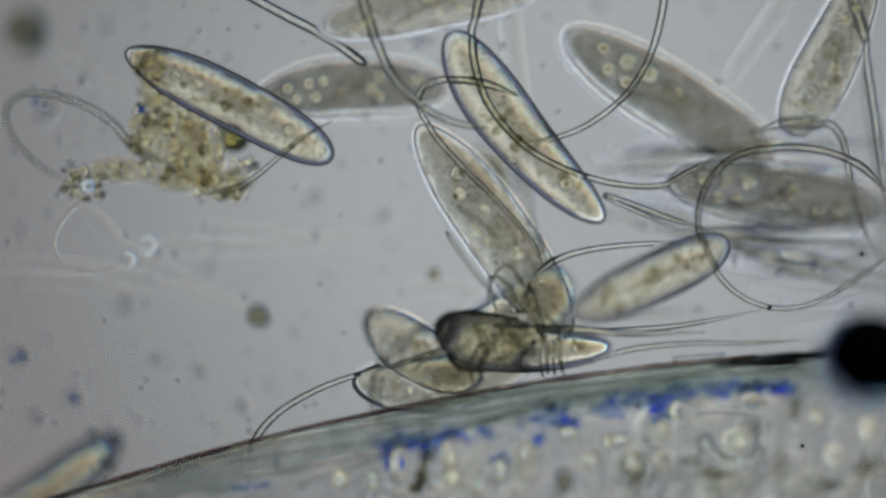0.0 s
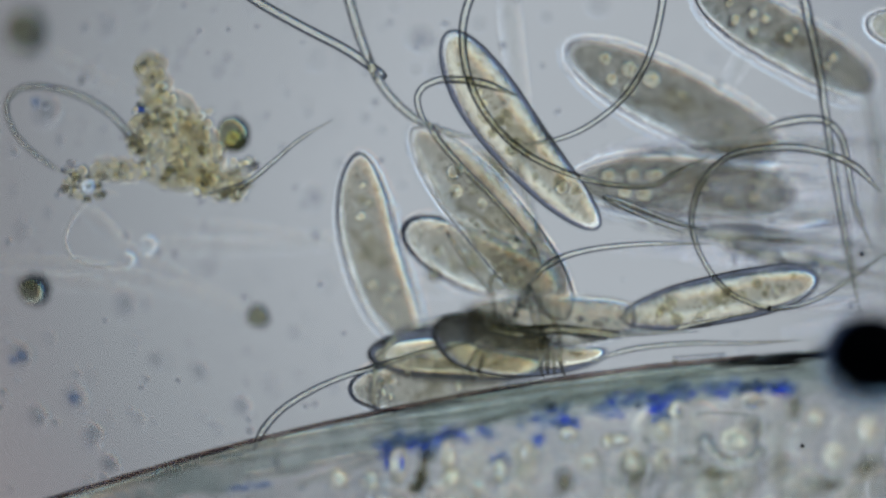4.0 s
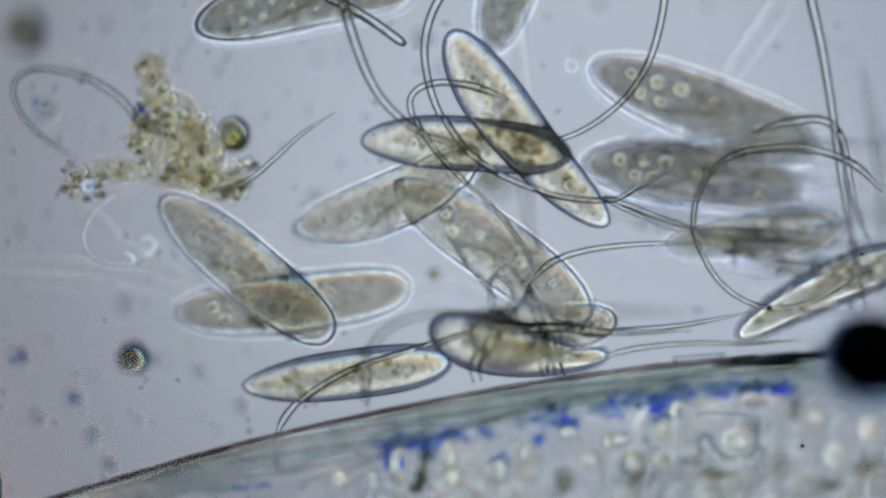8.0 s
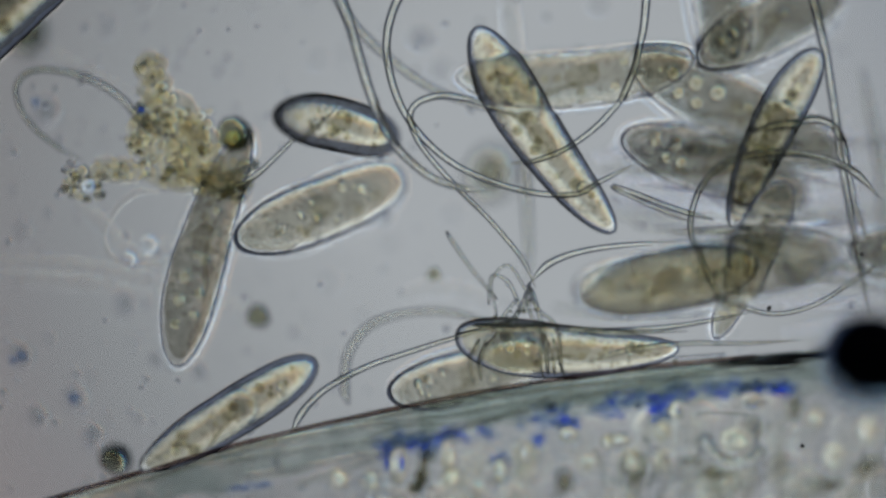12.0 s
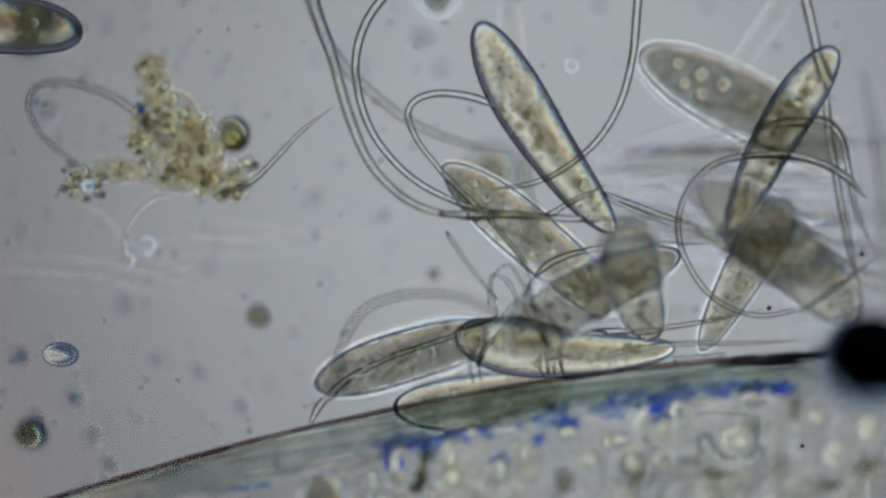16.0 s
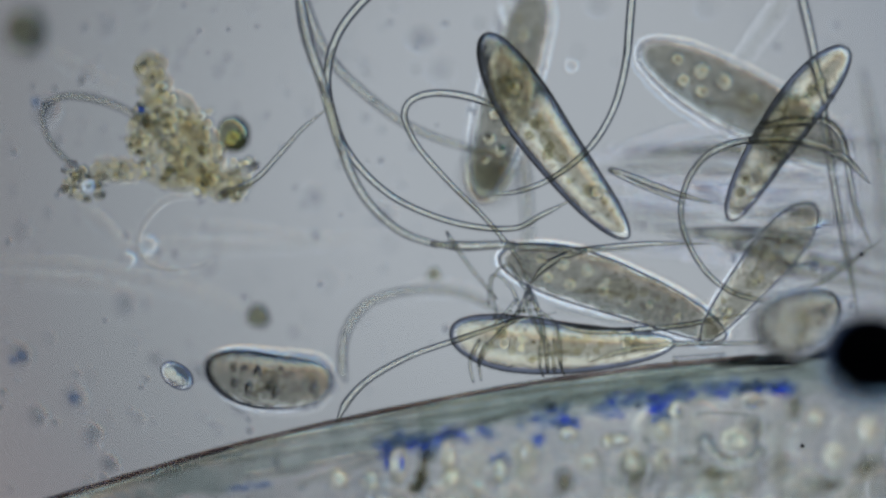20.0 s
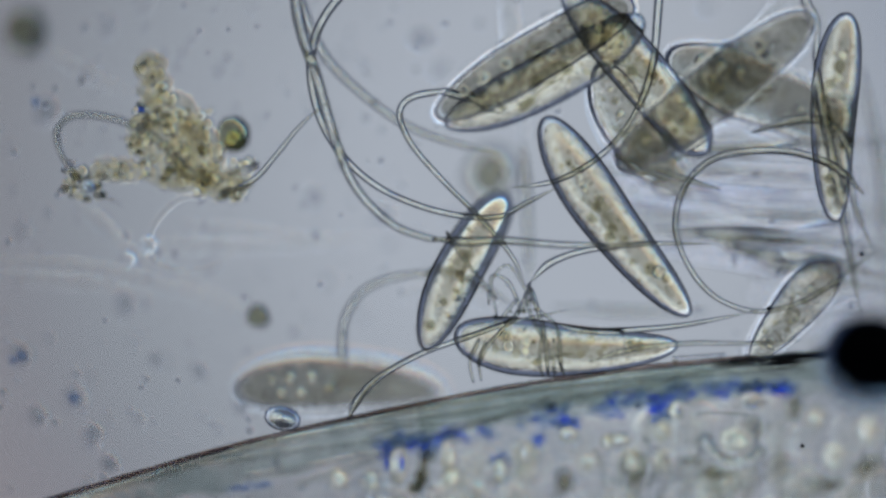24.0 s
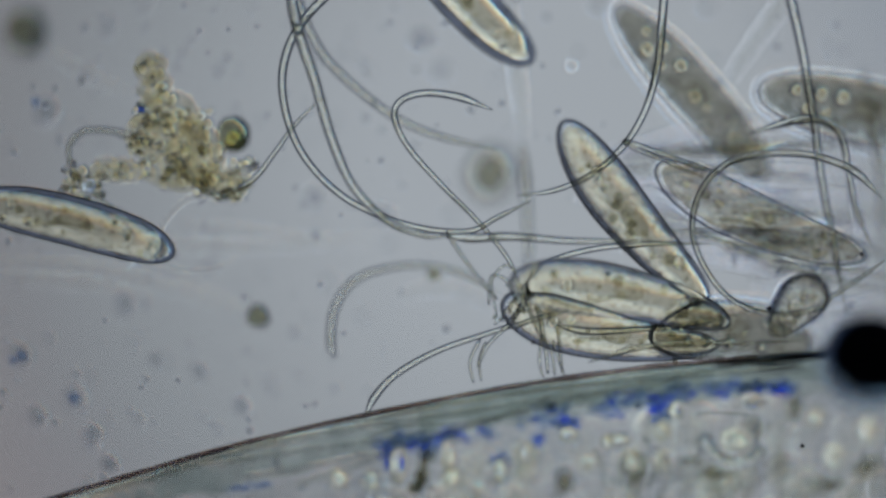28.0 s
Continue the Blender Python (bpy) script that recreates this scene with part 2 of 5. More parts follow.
def build_vignette():
    """An unseen black ring over the water, added to dim the edges of the field."""
    bm = bmesh.new()
    inner, outer, sides = 850, 1320, 96
    loops = [[bm.verts.new((math.cos(a) * r, math.sin(a) * r, z)) for a in (2 * math.pi * k / sides for k in range(sides))]
             for r, z in ((inner, 0), (inner + 30, -60), (outer - 90, -60), (outer, 40), (outer, 900), (inner + 260, 900), (inner + 20, 60))]
    for a, b in zip(loops, loops[1:] + loops[:1]):
        for k in range(sides):
            bm.faces.new((a[k], a[(k + 1) % sides], b[(k + 1) % sides], b[k]))
    bmesh.ops.recalc_face_normals(bm, faces=bm.faces)
    # out of view; added only to darken the field towards its edges
    ring = part("objective_ring", bm, SOOT)
    ring.location = (152 * U, 100 * U, DIST * 0.3 * U)
    tagged(ring, "unseen black ring added to dim the edges of the field", "lens ring", kind="structure")


build_setting()
build_vignette()


# ---- the plant fragment ----
EDGE = [(-200, 950), (60, 893), (200, 851), (330, 812), (450, 780), (575, 750), (700, 724), (830, 698), (950, 677), (1060, 662), (1150, 650),
        (1280, 638), (1400, 626), (1500, 620), (1800, 606)]


def edge_y(x):
    for (x0, y0), (x1, y1) in zip(EDGE, EDGE[1:]):
        if x <= x1:
            return y0 + (y1 - y0) * (x - x0) / (x1 - x0)
    return EDGE[-1][1]


def plate(x0, x1, top, bottom, d0, d1, rows, cols, lump, seed, level=0.0):
    """A sheet that follows the fragment's edge from depth d0 to d1, rounded at the rim, with an uneven face."""
    bm = bmesh.new()
    grid = []
    for side in (1, -1):
        net = []
        for i in range(cols + 1):
            x = x0 + (x1 - x0) * i / cols
            line = []
            for j in range(rows + 1):
                f = j / rows
                d = d0 + (d1 - d0) * f ** 1.5
                rim = math.sqrt(max(0.0, 1 - max(0.0, 1 - (d - d0) / 40.0) ** 2)) * max(0.0, min(1.0, (d1 - d) / 60.0)) ** 1.5
                n = noise.noise(Vector((x / 90, d / 45, seed))) + 0.5 * noise.noise(Vector((x / 30, d / 18, seed + 5)))
                z = level + side * rim * ((top if side > 0 else bottom) + lump * n * min(1.0, d / 60))
                line.append(bm.verts.new((x - 784, 441 - edge_y(x) - d * (1 + 0.25 * noise.noise(Vector((x / 70, seed, 2.0)))), z)))
            net.append(line)
        for i in range(cols):
            for j in range(rows):
                q = (net[i][j], net[i + 1][j], net[i + 1][j + 1], net[i][j + 1])
                bm.faces.new(q if side < 0 else tuple(reversed(q)))
        grid.append(net)
    bmesh.ops.remove_doubles(bm, verts=bm.verts, dist=0.05)
    bmesh.ops.recalc_face_normals(bm, faces=bm.faces)
    return bm


def build_fragment():
    rnd = random.Random(5)
    plant = thing("plant_fragment", "pale translucent plant fragment with a dark rim and blue stains", "plant fragment")
    part("cuticle", plate(-200, 1800, 34, 34, 0, 520, 30, 150, 16, 3.0), TISSUE, plant)
    part("rim_band", plate(-200, 1800, 10, 10, 3, 70, 12, 120, 5, 8.0, -200), BAND, plant, "grey streaked band under the rim")
    # a second strip whose grey stands in for the shade below the rim
    part("rim_band", plate(740, 1480, 8, 8, 2, 52, 8, 60, 4, 4.0, -160), BAND, plant, "grey strip standing in for shade under the rim")
    for k in range(11):
        x = 1194 + k * 8.6
        part("rim_bead", ball(4.4, 1, 1, 0.9, field([(x, 634 - k * 0.6)], 12)[0], 0.1, k, 2), SHEATH, plant, "tiny round bead on the rim")
    # fibres that run along the rim
    for k, (d, r, xa, xb, z) in enumerate([(5, 5.0, 60, 1460, -60), (14, 5, 150, 1250, -110), (26, 6, 250, 1300, -130), (40, 5, 380, 1200, -150),
                                           (56, 7, 430, 1150, -170), (75, 6, 520, 1060, -180), (20, 4, 640, 1420, -100)]):
        pts = [(x - 784, 441 - edge_y(x) - d * (1 + 0.35 * math.sin(x / 160 + k)), z) for x in np.linspace(xa, xb, 14)]
        part("fibre", tube(pts, r, 0.7, 8, 5, 0.3), FIBRE, plant, "pale fibre along the rim")
    part("rim", tube([(x - 784, 441 - edge_y(x) + 1, 40) for x in np.linspace(-150, 1340, 38)], 4.5, 1.0, 8, 4, 0.25), SEAM, plant, "dark brown rim")
    # the dark seam at the rim's inner end
    part("seam", tube([(x - 784, 441 - edge_y(x) - 5, 150) for x in (1480, 1420, 1360, 1310, 1258)], 9, 0.4, 8, 5, 0.4), SOOT, plant, "black seam on the rim")
    part("seam", ball(1, 62, 11, 9, field([(1365, 645)], -150)[0], 0.4, 6, 3), SOOT, plant, "black streak under the rim")
    # pale lines across the band
    for pts in ([(640, 782), (690, 760), (750, 752), (815, 750)], [(940, 722), (975, 703), (1015, 692)], [(1075, 701), (1150, 686), (1200, 668), (1290, 650), (1335, 640)], [(1230, 734), (1270, 731), (1330, 736)]):
        part("fibre", tube(field(pts, -30), 3.4, 0.7, 8, 6, 0.2), FIBRE, plant, "pale line across the band")
    # blue stains: beads that lie under the cuticle, dense caps over the swollen cells and thin trails between
    stains = [(735, 780, 50, 13, 16, 0.5), (712, 786, 24, 7, 10, 0.9), (690, 808, 8, 20, 7, 1), (800, 772, 18, 10, 12, 1), (757, 798, 14, 9, 5, 0.3), (1006, 748, 15, 8, 10, 1), (988, 726, 16, 12, 5, 0.6),
              (960, 742, 26, 12, 5, 0.3), (1166, 722, 16, 22, 13, 0.9), (1200, 696, 22, 12, 8, 0.7), (1120, 706, 30, 10, 6, 0.3), (1075, 722, 26, 14, 6, 0.4), (1330, 686, 24, 9, 14, 1),
              (1375, 686, 26, 9, 14, 1), (1270, 688, 34, 9, 7, 0.4), (684, 792, 20, 12, 4, 0.3), (955, 776, 8, 8, 2, 0.5), (860, 770, 10, 12, 3, 0.3), (885, 815, 10, 8, 2, 0.5), (440, 862, 34, 6, 3, 0)]
    lain = []
    for x, y, sx, sy, n, deep in stains:
        for k in range(n * 9):
            bx, by = x + rnd.gauss(0, sx * 0.55), y + rnd.gauss(0, sy * 0.55)
            r = rnd.uniform(3, 7.5)
            if any((bx - a) ** 2 + ((by - b) * 1.5) ** 2 < (0.6 * (r + c)) ** 2 for a, b, c in lain):
                continue
            lain.append((bx, by, r))
            part("stain", ball(r, 1.3, 0.85, 0.4, field([(bx, by)], rnd.uniform(-120, -60))[0], 0.5, k + x, 2), (DARKBLUE if rnd.random() < 0.6 else NAVY) if rnd.random() < deep else BLUE, plant, "blue stain bead")
    # swollen cells inside, the brightest just under the face
    for k, (x, y, rr, z) in enumerate([(1197, 727, 13, 60), (1074, 781, 12, 75), (660, 850, 16, 130), (1475, 805, 22, 150), (1441, 738, 16, 140), (1120, 815, 18, 140), (1535, 760, 22, 150), (1040, 815, 16, 140), (930, 800, 14, 120), (600, 845, 16, 130)]):
        part("cell", lens(rr, 1.0, 1.25, 0.13, field([(x, y)], z)[0], 0.3, k), LENS, plant, "bright swollen cell")
    for k, (x, y, rx, ry, z) in enumerate([(704, 822, 17, 36, 70), (794, 806, 14, 30, 70), (800, 845, 16, 20, 90), (1006, 770, 17, 13, 50), (1095, 777, 24, 12, 70), (1172, 762, 13, 15, 55),
                                           (885, 832, 14, 22, 90), (1300, 778, 28, 24, 120), (1168, 815, 14, 22, 110), (1330, 712, 26, 16, 110)]):
        part("cell", lens(1, rx, ry, 0.135 * min(rx, ry), field([(x, y)], z)[0], 0.25, k + 30), LENS, plant, "tall bright cream cell")
    for k in range(34):
        x = rnd.uniform(560, 1580)
        y0 = edge_y(x) + rnd.uniform(110, 180)
        dx, dy = rnd.uniform(-30, 30), rnd.uniform(60, 130)
        part("fold", tube(field([(x, y0), (x + dx * 0.3 + rnd.uniform(-8, 8), y0 + dy * 0.5), (x + dx, y0 + dy)], rnd.uniform(-220, -90)), rnd.uniform(7, 13), 0.6, 8, 4, 0.3), STREAK if k % 3 else FIBRE, plant, "blurred upright fold of tissue")
    part("cell", tube(field([(1240, 770), (1258, 800), (1290, 818), (1330, 812), (1350, 792)], 70), 13, 0.7, 10, 6, 0.2), DROP, plant, "pale bowl-shaped cell wall")
    for k in range(120):
        x = rnd.uniform(520, 1600)
        d = rnd.uniform(115, 330)
        if edge_y(x) + d > 930:
            continue
        r = rnd.uniform(14, 34)
        part("cell", ball(r, rnd.uniform(0.5, 1.0), rnd.uniform(0.8, 1.6), 0.6, field([(x, edge_y(x) + d)], rnd.uniform(-400, -220))[0], 0.5, k, 2), CELLS, plant)
    for x, y, rx, ry, z in [(748, 836, 10, 30, -80), (735, 864, 13, 12, -70), (757, 806, 15, 14, -90), (741, 850, 9, 20, -75), (1000, 856, 17, 20, -120), (1265, 838, 36, 9, -130), (1225, 818, 22, 8, -120), (1408, 722, 11, 26, -140),
                            (1340, 760, 16, 20, -190), (1195, 641, 5, 7, -40), (1540, 830, 24, 20, -200), (1130, 840, 18, 26, -200), (1470, 860, 26, 14, -180), (1380, 830, 12, 30, -200)]:
        part("cell", ball(1, rx, ry, min(rx, ry) * 0.6, field([(x, y)], z)[0], 0.3, rx, 2), SHELL, plant, "dark greenish cell")


build_fragment()


# ---- the clump of granules ----
def build_clump():
    rnd = random.Random(11)
    clump = thing("granule_clump", "yellow-brown clump of small algal granules", "algal clump")
    shapes = []
    for k in range(6):
        ob = part("granule", ball(1.0, 1.0, rnd.uniform(0.8, 1.0), 0.8, (0, 0, 0), 0.25, k, 2), GRAIN, clump)
        shapes.append(ob.data)
        scene.collection.objects.unlink(ob)
        bpy.data.objects.remove(ob)
    zones = [(262, 115, 22, 14, 9), (272, 152, 20, 16, 9), (285, 180, 20, 14, 10), (255, 205, 24, 22, 16), (300, 215, 40, 26, 24), (345, 220, 26, 24, 16), (250, 255, 26, 20, 16),
             (300, 265, 48, 26, 36), (350, 280, 40, 24, 22), (235, 300, 34, 16, 16), (195, 305, 24, 14, 12), (330, 315, 46, 16, 22), (375, 330, 34, 16, 18),
             (420, 320, 26, 16, 12), (430, 295, 24, 8, 7), (130, 320, 18, 20, 10), (400, 345, 24, 8, 6)]
    done = []
    for x, y, sx, sy, n in zones:
        for k in range(n * 9):
            r = rnd.choice((5, 6, 7, 8, 9, 11, 13))
            gx, gy = x + rnd.uniform(-1, 1) * sx, y + rnd.uniform(-1, 1) * sy
            if any((gx - a) ** 2 + (gy - b) ** 2 < (0.6 * (r + c)) ** 2 for a, b, c in done):
                continue
            done.append((gx, gy, r))
            ob = new("granule", rnd.choice(shapes))
            ob.parent = clump
            ob.location = at(gx, gy, rnd.uniform(-90, -30))
            ob.rotation_euler = (rnd.uniform(0, 6), rnd.uniform(0, 6), rnd.uniform(0, 6))
            ob.scale = (r, r, r)
    glints = []
    for k in range(160):
        x, y, sx, sy, n = rnd.choice(zones)
        gx, gy = x + rnd.uniform(-0.8, 0.8) * sx, y + rnd.uniform(-0.8, 0.8) * sy
        if any((gx - a) ** 2 + (gy - b) ** 2 < 19 ** 2 for a, b in glints):
            continue
        glints.append((gx, gy))
        p = field([(gx, gy)], rnd.uniform(-75, -30))[0]
        part("granule", lens(rnd.uniform(6, 13), 1, rnd.uniform(0.8, 1.1), 0.16, p, 0.3, k), LENS, clump, "pale glinting granule")
    for k, (x, y, rx, ry) in enumerate([(265, 120, 30, 28), (272, 158, 30, 30), (295, 200, 56, 38), (300, 250, 72, 44), (345, 270, 52, 56), (205, 302, 52, 22), (330, 310, 66, 30), (390, 322, 46, 26)]):
        part("jelly", ball(1, rx, ry, 12, field([(x, y)], -70 - 6 * (k % 2))[0], 0.3, k, 3), JELLY, clump, "brownish jelly between the granules")
    part("blue_grain", ball(7, 1, 1, 0.8, field([(249, 194)], -25)[0], 0.2, 5, 2), DARKBLUE, clump, "tiny bright blue grain")
    cell = part("round_cell", ball(31, 1, 1.05, 0.5, field([(412, 238)], -75)[0], 0.06, 2, 3), DARK_SHELL, clump, "dark round cell with a yellow drop")
    part("oil_drop", lens(19, 1, 1, 0.185, field([(416, 250)], -50)[0], 0.2, 1), OIL, cell, "yellow oil drop")
    part("bright_bead", lens(13, 1, 1, 0.2, field([(157, 330)], 10)[0], 0.15, 4), BEAD, clump, "bright bluish-white glassy bead")
    for k in range(14):
        a, d = k * 0.45 + rnd.uniform(-0.3, 0.3), rnd.uniform(19, 36)
        part("crumb", ball(rnd.uniform(5, 9), 1.2, 0.9, 0.7, field([(150 + d * math.cos(a), 330 + 0.7 * d * math.sin(a))], rnd.uniform(-70, -30))[0], 0.5, k, 2), SHELL if k % 2 else GRAIN, clump, "dark crumb")
    # dark lumps that imitate the shaded gaps between granules
    for k in range(38):
        x, y, sx, sy, n = rnd.choice(zones)
        part("granule", ball(rnd.uniform(4, 8), 1.2, 0.8, 0.6, field([(x + rnd.uniform(-1, 1) * sx, y + rnd.uniform(-1, 1) * sy)], rnd.uniform(-70, -25))[0], 0.5, k, 2), SHELL, clump, "dark spot standing in for a shaded gap between granules")
    for k, (x, y) in enumerate([(118, 300), (112, 335), (128, 290), (175, 345), (182, 312), (435, 300), (448, 295)]):
        part("crumb", ball(9, 1.2, 0.8, 0.8, field([(x, y)], -10)[0], 0.5, k, 2), SPECK, clump, "dark crumb")


build_clump()


# ---- threads ----
THREADS = {}


def thread(key, points, radius, z=0.0, material=None, label="thin pale greenish algal thread", tip=0.5):
    th = thing("algal_thread", label, "thread", "algal threads")
    part("strand", tube(field(points, z), radius * 1.25, tip, 12, 7, 0.06, 0 if tip == 1.0 else 7), material or THREAD, th)
    THREADS[key] = th
    return th


def build_threads():
    thread("loop", [(300, 290), (240, 265), (200, 220), (150, 187), (90, 168), (35, 168), (8, 198), (25, 250), (75, 298), (125, 325)], 6, -55, label="pale algal thread bent into a loop beside the clump")
    thread("small_loop", [(190, 350), (150, 352), (112, 385), (93, 430), (112, 468), (160, 480), (210, 470), (250, 440)], 5, -50, FAINT, "faint looped thread below the clump")
    thread("spur", [(360, 345), (430, 327), (480, 290), (530, 248), (590, 212)], 5, 5, label="short dark-tipped thread standing out of the clump")
    thread("pole", [(380, -40), (440, 5), (520, 50), (600, 92), (668, 140)], 7, 0, tip=1.0, label="straight algal thread with a blunt end")
    thread("arc", [(530, -120), (548, 10), (580, 110), (612, 220), (650, 305), (710, 365), (770, 390), (820, 396)], 9, 30, label="thick algal thread in a wide arc")
    thread("arc_tail", [(770, 391), (830, 396), (900, 394), (1010, 402), (1150, 400)], 8, 25, label="algal thread running on level from the wide arc")
    thread("arc_inner", [(720, -60), (640, 5), (592, 75), (580, 160), (612, 262), (690, 345), (800, 393), (905, 405), (960, 380), (1020, 350)], 7, 0, label="algal thread in a wide bow")
    thread("sweep", [(500, -80), (525, 0), (560, 80), (612, 140), (700, 208), (790, 245), (880, 262)], 8, -60, label="blurred algal thread sweeping down")
    thread("hook", [(890, 195), (830, 172), (770, 165), (728, 178), (716, 208), (740, 260), (800, 328), (860, 388), (915, 455), (938, 505)], 6, 0, label="thin algal thread bent like a hook")
    thread("drape", [(1190, -300), (1188, -180), (1180, -60), (1172, 20), (1150, 100), (1110, 165), (1050, 215), (990, 242), (920, 252)], 7, 0, label="algal thread hanging in a curve")
    thread("upright", [(1405, -60), (1425, 20), (1442, 100), (1458, 200), (1475, 320), (1495, 430), (1520, 560)], 8, -40, label="upright algal thread, a little blurred")
    thread("ring", [(1540, 340), (1490, 292), (1420, 266), (1345, 262), (1270, 278), (1222, 325), (1205, 395), (1228, 465), (1275, 520), (1345, 546), (1420, 532), (1490, 490), (1560, 440)], 6, 10, label="algal thread in an open ring")
    thread("fork", [(1250, 405), (1180, 385), (1110, 358), (1070, 345), (1090, 358), (1150, 385), (1210, 410)], 5, 0, label="folded algal thread with a tight bend")
    thread("bar", [(985, 575), (1040, 586), (1120, 584), (1220, 574), (1350, 548)], 6, 0, label="algal thread lying over the plant fragment")
    thread("rim_line", [(1040, 642), (1120, 618), (1220, 608), (1320, 608), (1420, 602)], 5, 20, label="thread along the fragment's rim")
    thread("arch", [(510, 775), (530, 735), (570, 695), (640, 656), (720, 628), (810, 600), (900, 578)], 6, 0, label="algal thread rising from the rim in an arch")
    thread("ghost_arc", [(612, 690), (605, 660), (612, 600), (650, 550), (720, 527), (800, 528), (860, 550), (905, 578)], 7, -70, label="blurred thread in a half circle")
    thread("crook", [(1330, 235), (1400, 215), (1455, 213), (1488, 240), (1502, 300), (1515, 370), (1545, 440)], 7, -30, label="crooked algal thread in the tangle")
    thread("cross", [(938, 500), (975, 465), (1040, 443), (1140, 432), (1260, 432)], 6, 0, label="algal thread running out from the hair tuft")
    thread("stem", [(925, 250), (930, 330), (935, 420), (938, 500)], 9, -110, label="blurred upright stem of a thread")
    thread("post", [(895, -40), (905, 60), (918, 160), (928, 260)], 14, -150, FAINT, "faint blurred broad thread")
    thread("far_post", [(1410, -30), (1360, 40), (1310, 110), (1280, 160)], 13, -160, FAINT, "faint blurred broad thread")
    rnd = random.Random(3)
    ends = [(1040, 275, 1520, 235), (1060, 300, 1540, 330), (1100, 330, 1560, 380), (1080, 360, 1540, 400), (1120, 400, 1560, 430), (1150, 440, 1560, 450), (1050, 285, 1400, 205),
            (1250, 420, 1590, 520), (1500, 200, 1540, 560), (1480, 230, 1590, 300), (1528, 120, 1560, 520), (1070, 262, 1590, 285), (1090, 312, 1590, 352), (1060, 380, 1590, 372),
            (1200, 455, 1590, 478), (1300, 470, 1600, 440), (1280, 440, 1600, 500), (1330, 500, 1600, 465), (1350, 395, 1600, 415), (1100, 292, 1480, 262), (1380, 540, 1600, 505), (1130, 345, 1600, 340), (1330, 488, 1600, 446), (1020, 318, 1450, 300), (1010, 352, 1400, 392), (1110, 268, 1600, 246), (1140, 398, 1600, 402),
            (1230, 300, 1600, 322), (1190, 418, 1600, 452), (1320, 520, 1600, 548), (1380, 590, 1600, 560), (1290, 366, 1600, 388), (1390, 205, 1600, 262), (1080, 438, 1420, 470), (980, 545, 1250, 552)]
    for k, (x0, y0, x1, y1) in enumerate(ends):
        mid = ((x0 + x1) / 2 + rnd.uniform(-20, 20), (y0 + y1) / 2 + rnd.uniform(-14, 14))
        thread("streak%d" % k, [(x0, y0), mid, (x1, y1)], rnd.uniform(6, 12), rnd.uniform(-170, -80), THREAD if k % 3 == 1 else STREAK, "blurred pale thread in the tangle")
    for k, pts in enumerate([[(-40, 465), (150, 475), (330, 520), (450, 575)], [(120, 345), (180, 400), (230, 450), (330, 500), (450, 560)],
                             [(250, 435), (400, 438), (560, 430), (660, 420)], [(300, 400), (450, 412), (640, 440)], [(-20, 490), (120, 500), (260, 520)],
                             [(700, 530), (760, 510), (830, 520), (880, 550)], [(60, 80), (150, 130), (240, 170)]]):
        thread("wisp%d" % k, pts, 8, -180, FAINT, "barely visible wisp of thread in the water")


build_threads()


def build_tuft():
    rnd = random.Random(21)
    tuft = thing("hair_tuft", "tuft of fine hairs growing from the fragment's rim", "hair tuft")
    hairs = [[(938, 500), (925, 540), (900, 575), (865, 610), (845, 650)], [(936, 505), (950, 545), (985, 580), (995, 660)], [(940, 510), (955, 560), (965, 610), (970, 662)],
             [(930, 520), (945, 570), (975, 620), (982, 664)], [(915, 530), (890, 560), (875, 575)], [(920, 545), (900, 500), (870, 490), (865, 540)],
             [(935, 520), (900, 470), (870, 500), (880, 560)], [(960, 590), (955, 640), (962, 668)], [(978, 600), (990, 640), (1000, 665)], [(940, 530), (915, 555), (908, 575)],
             [(790, 410), (830, 470), (880, 530)], [(850, 600), (832, 640), (838, 678)], [(860, 605), (848, 640), (852, 675)]]
    for k, pts in enumerate(hairs):
        part("hair", tube(field(pts, rnd.uniform(-10, 25)), rnd.uniform(3.2, 5.4), 0.7, 7, 5), THREAD, tuft)
    for k in range(16):
        x, y = rnd.gauss(920, 35), rnd.gauss(560, 18)
        part("bead", ball(rnd.uniform(3, 5), 1, 1, 1, field([(x, y)], 20)[0], 0.2, k, 1), SHELL if k % 2 else DROP, tuft, "tiny bead on the hairs")


build_tuft()


# ---- loose specks ----
def speck(x, y, r, z, material=None, label="small dark blurred speck in the water", sx=1.0, lump=0.35):
    ob = part("speck", ball(r, sx, 1.0, 0.8, (0, 0, 0), lump, x % 17, 3), material or SPECK)
    ob.location = at(x, y, z)
    return tagged(ob, label, "speck", "loose specks")


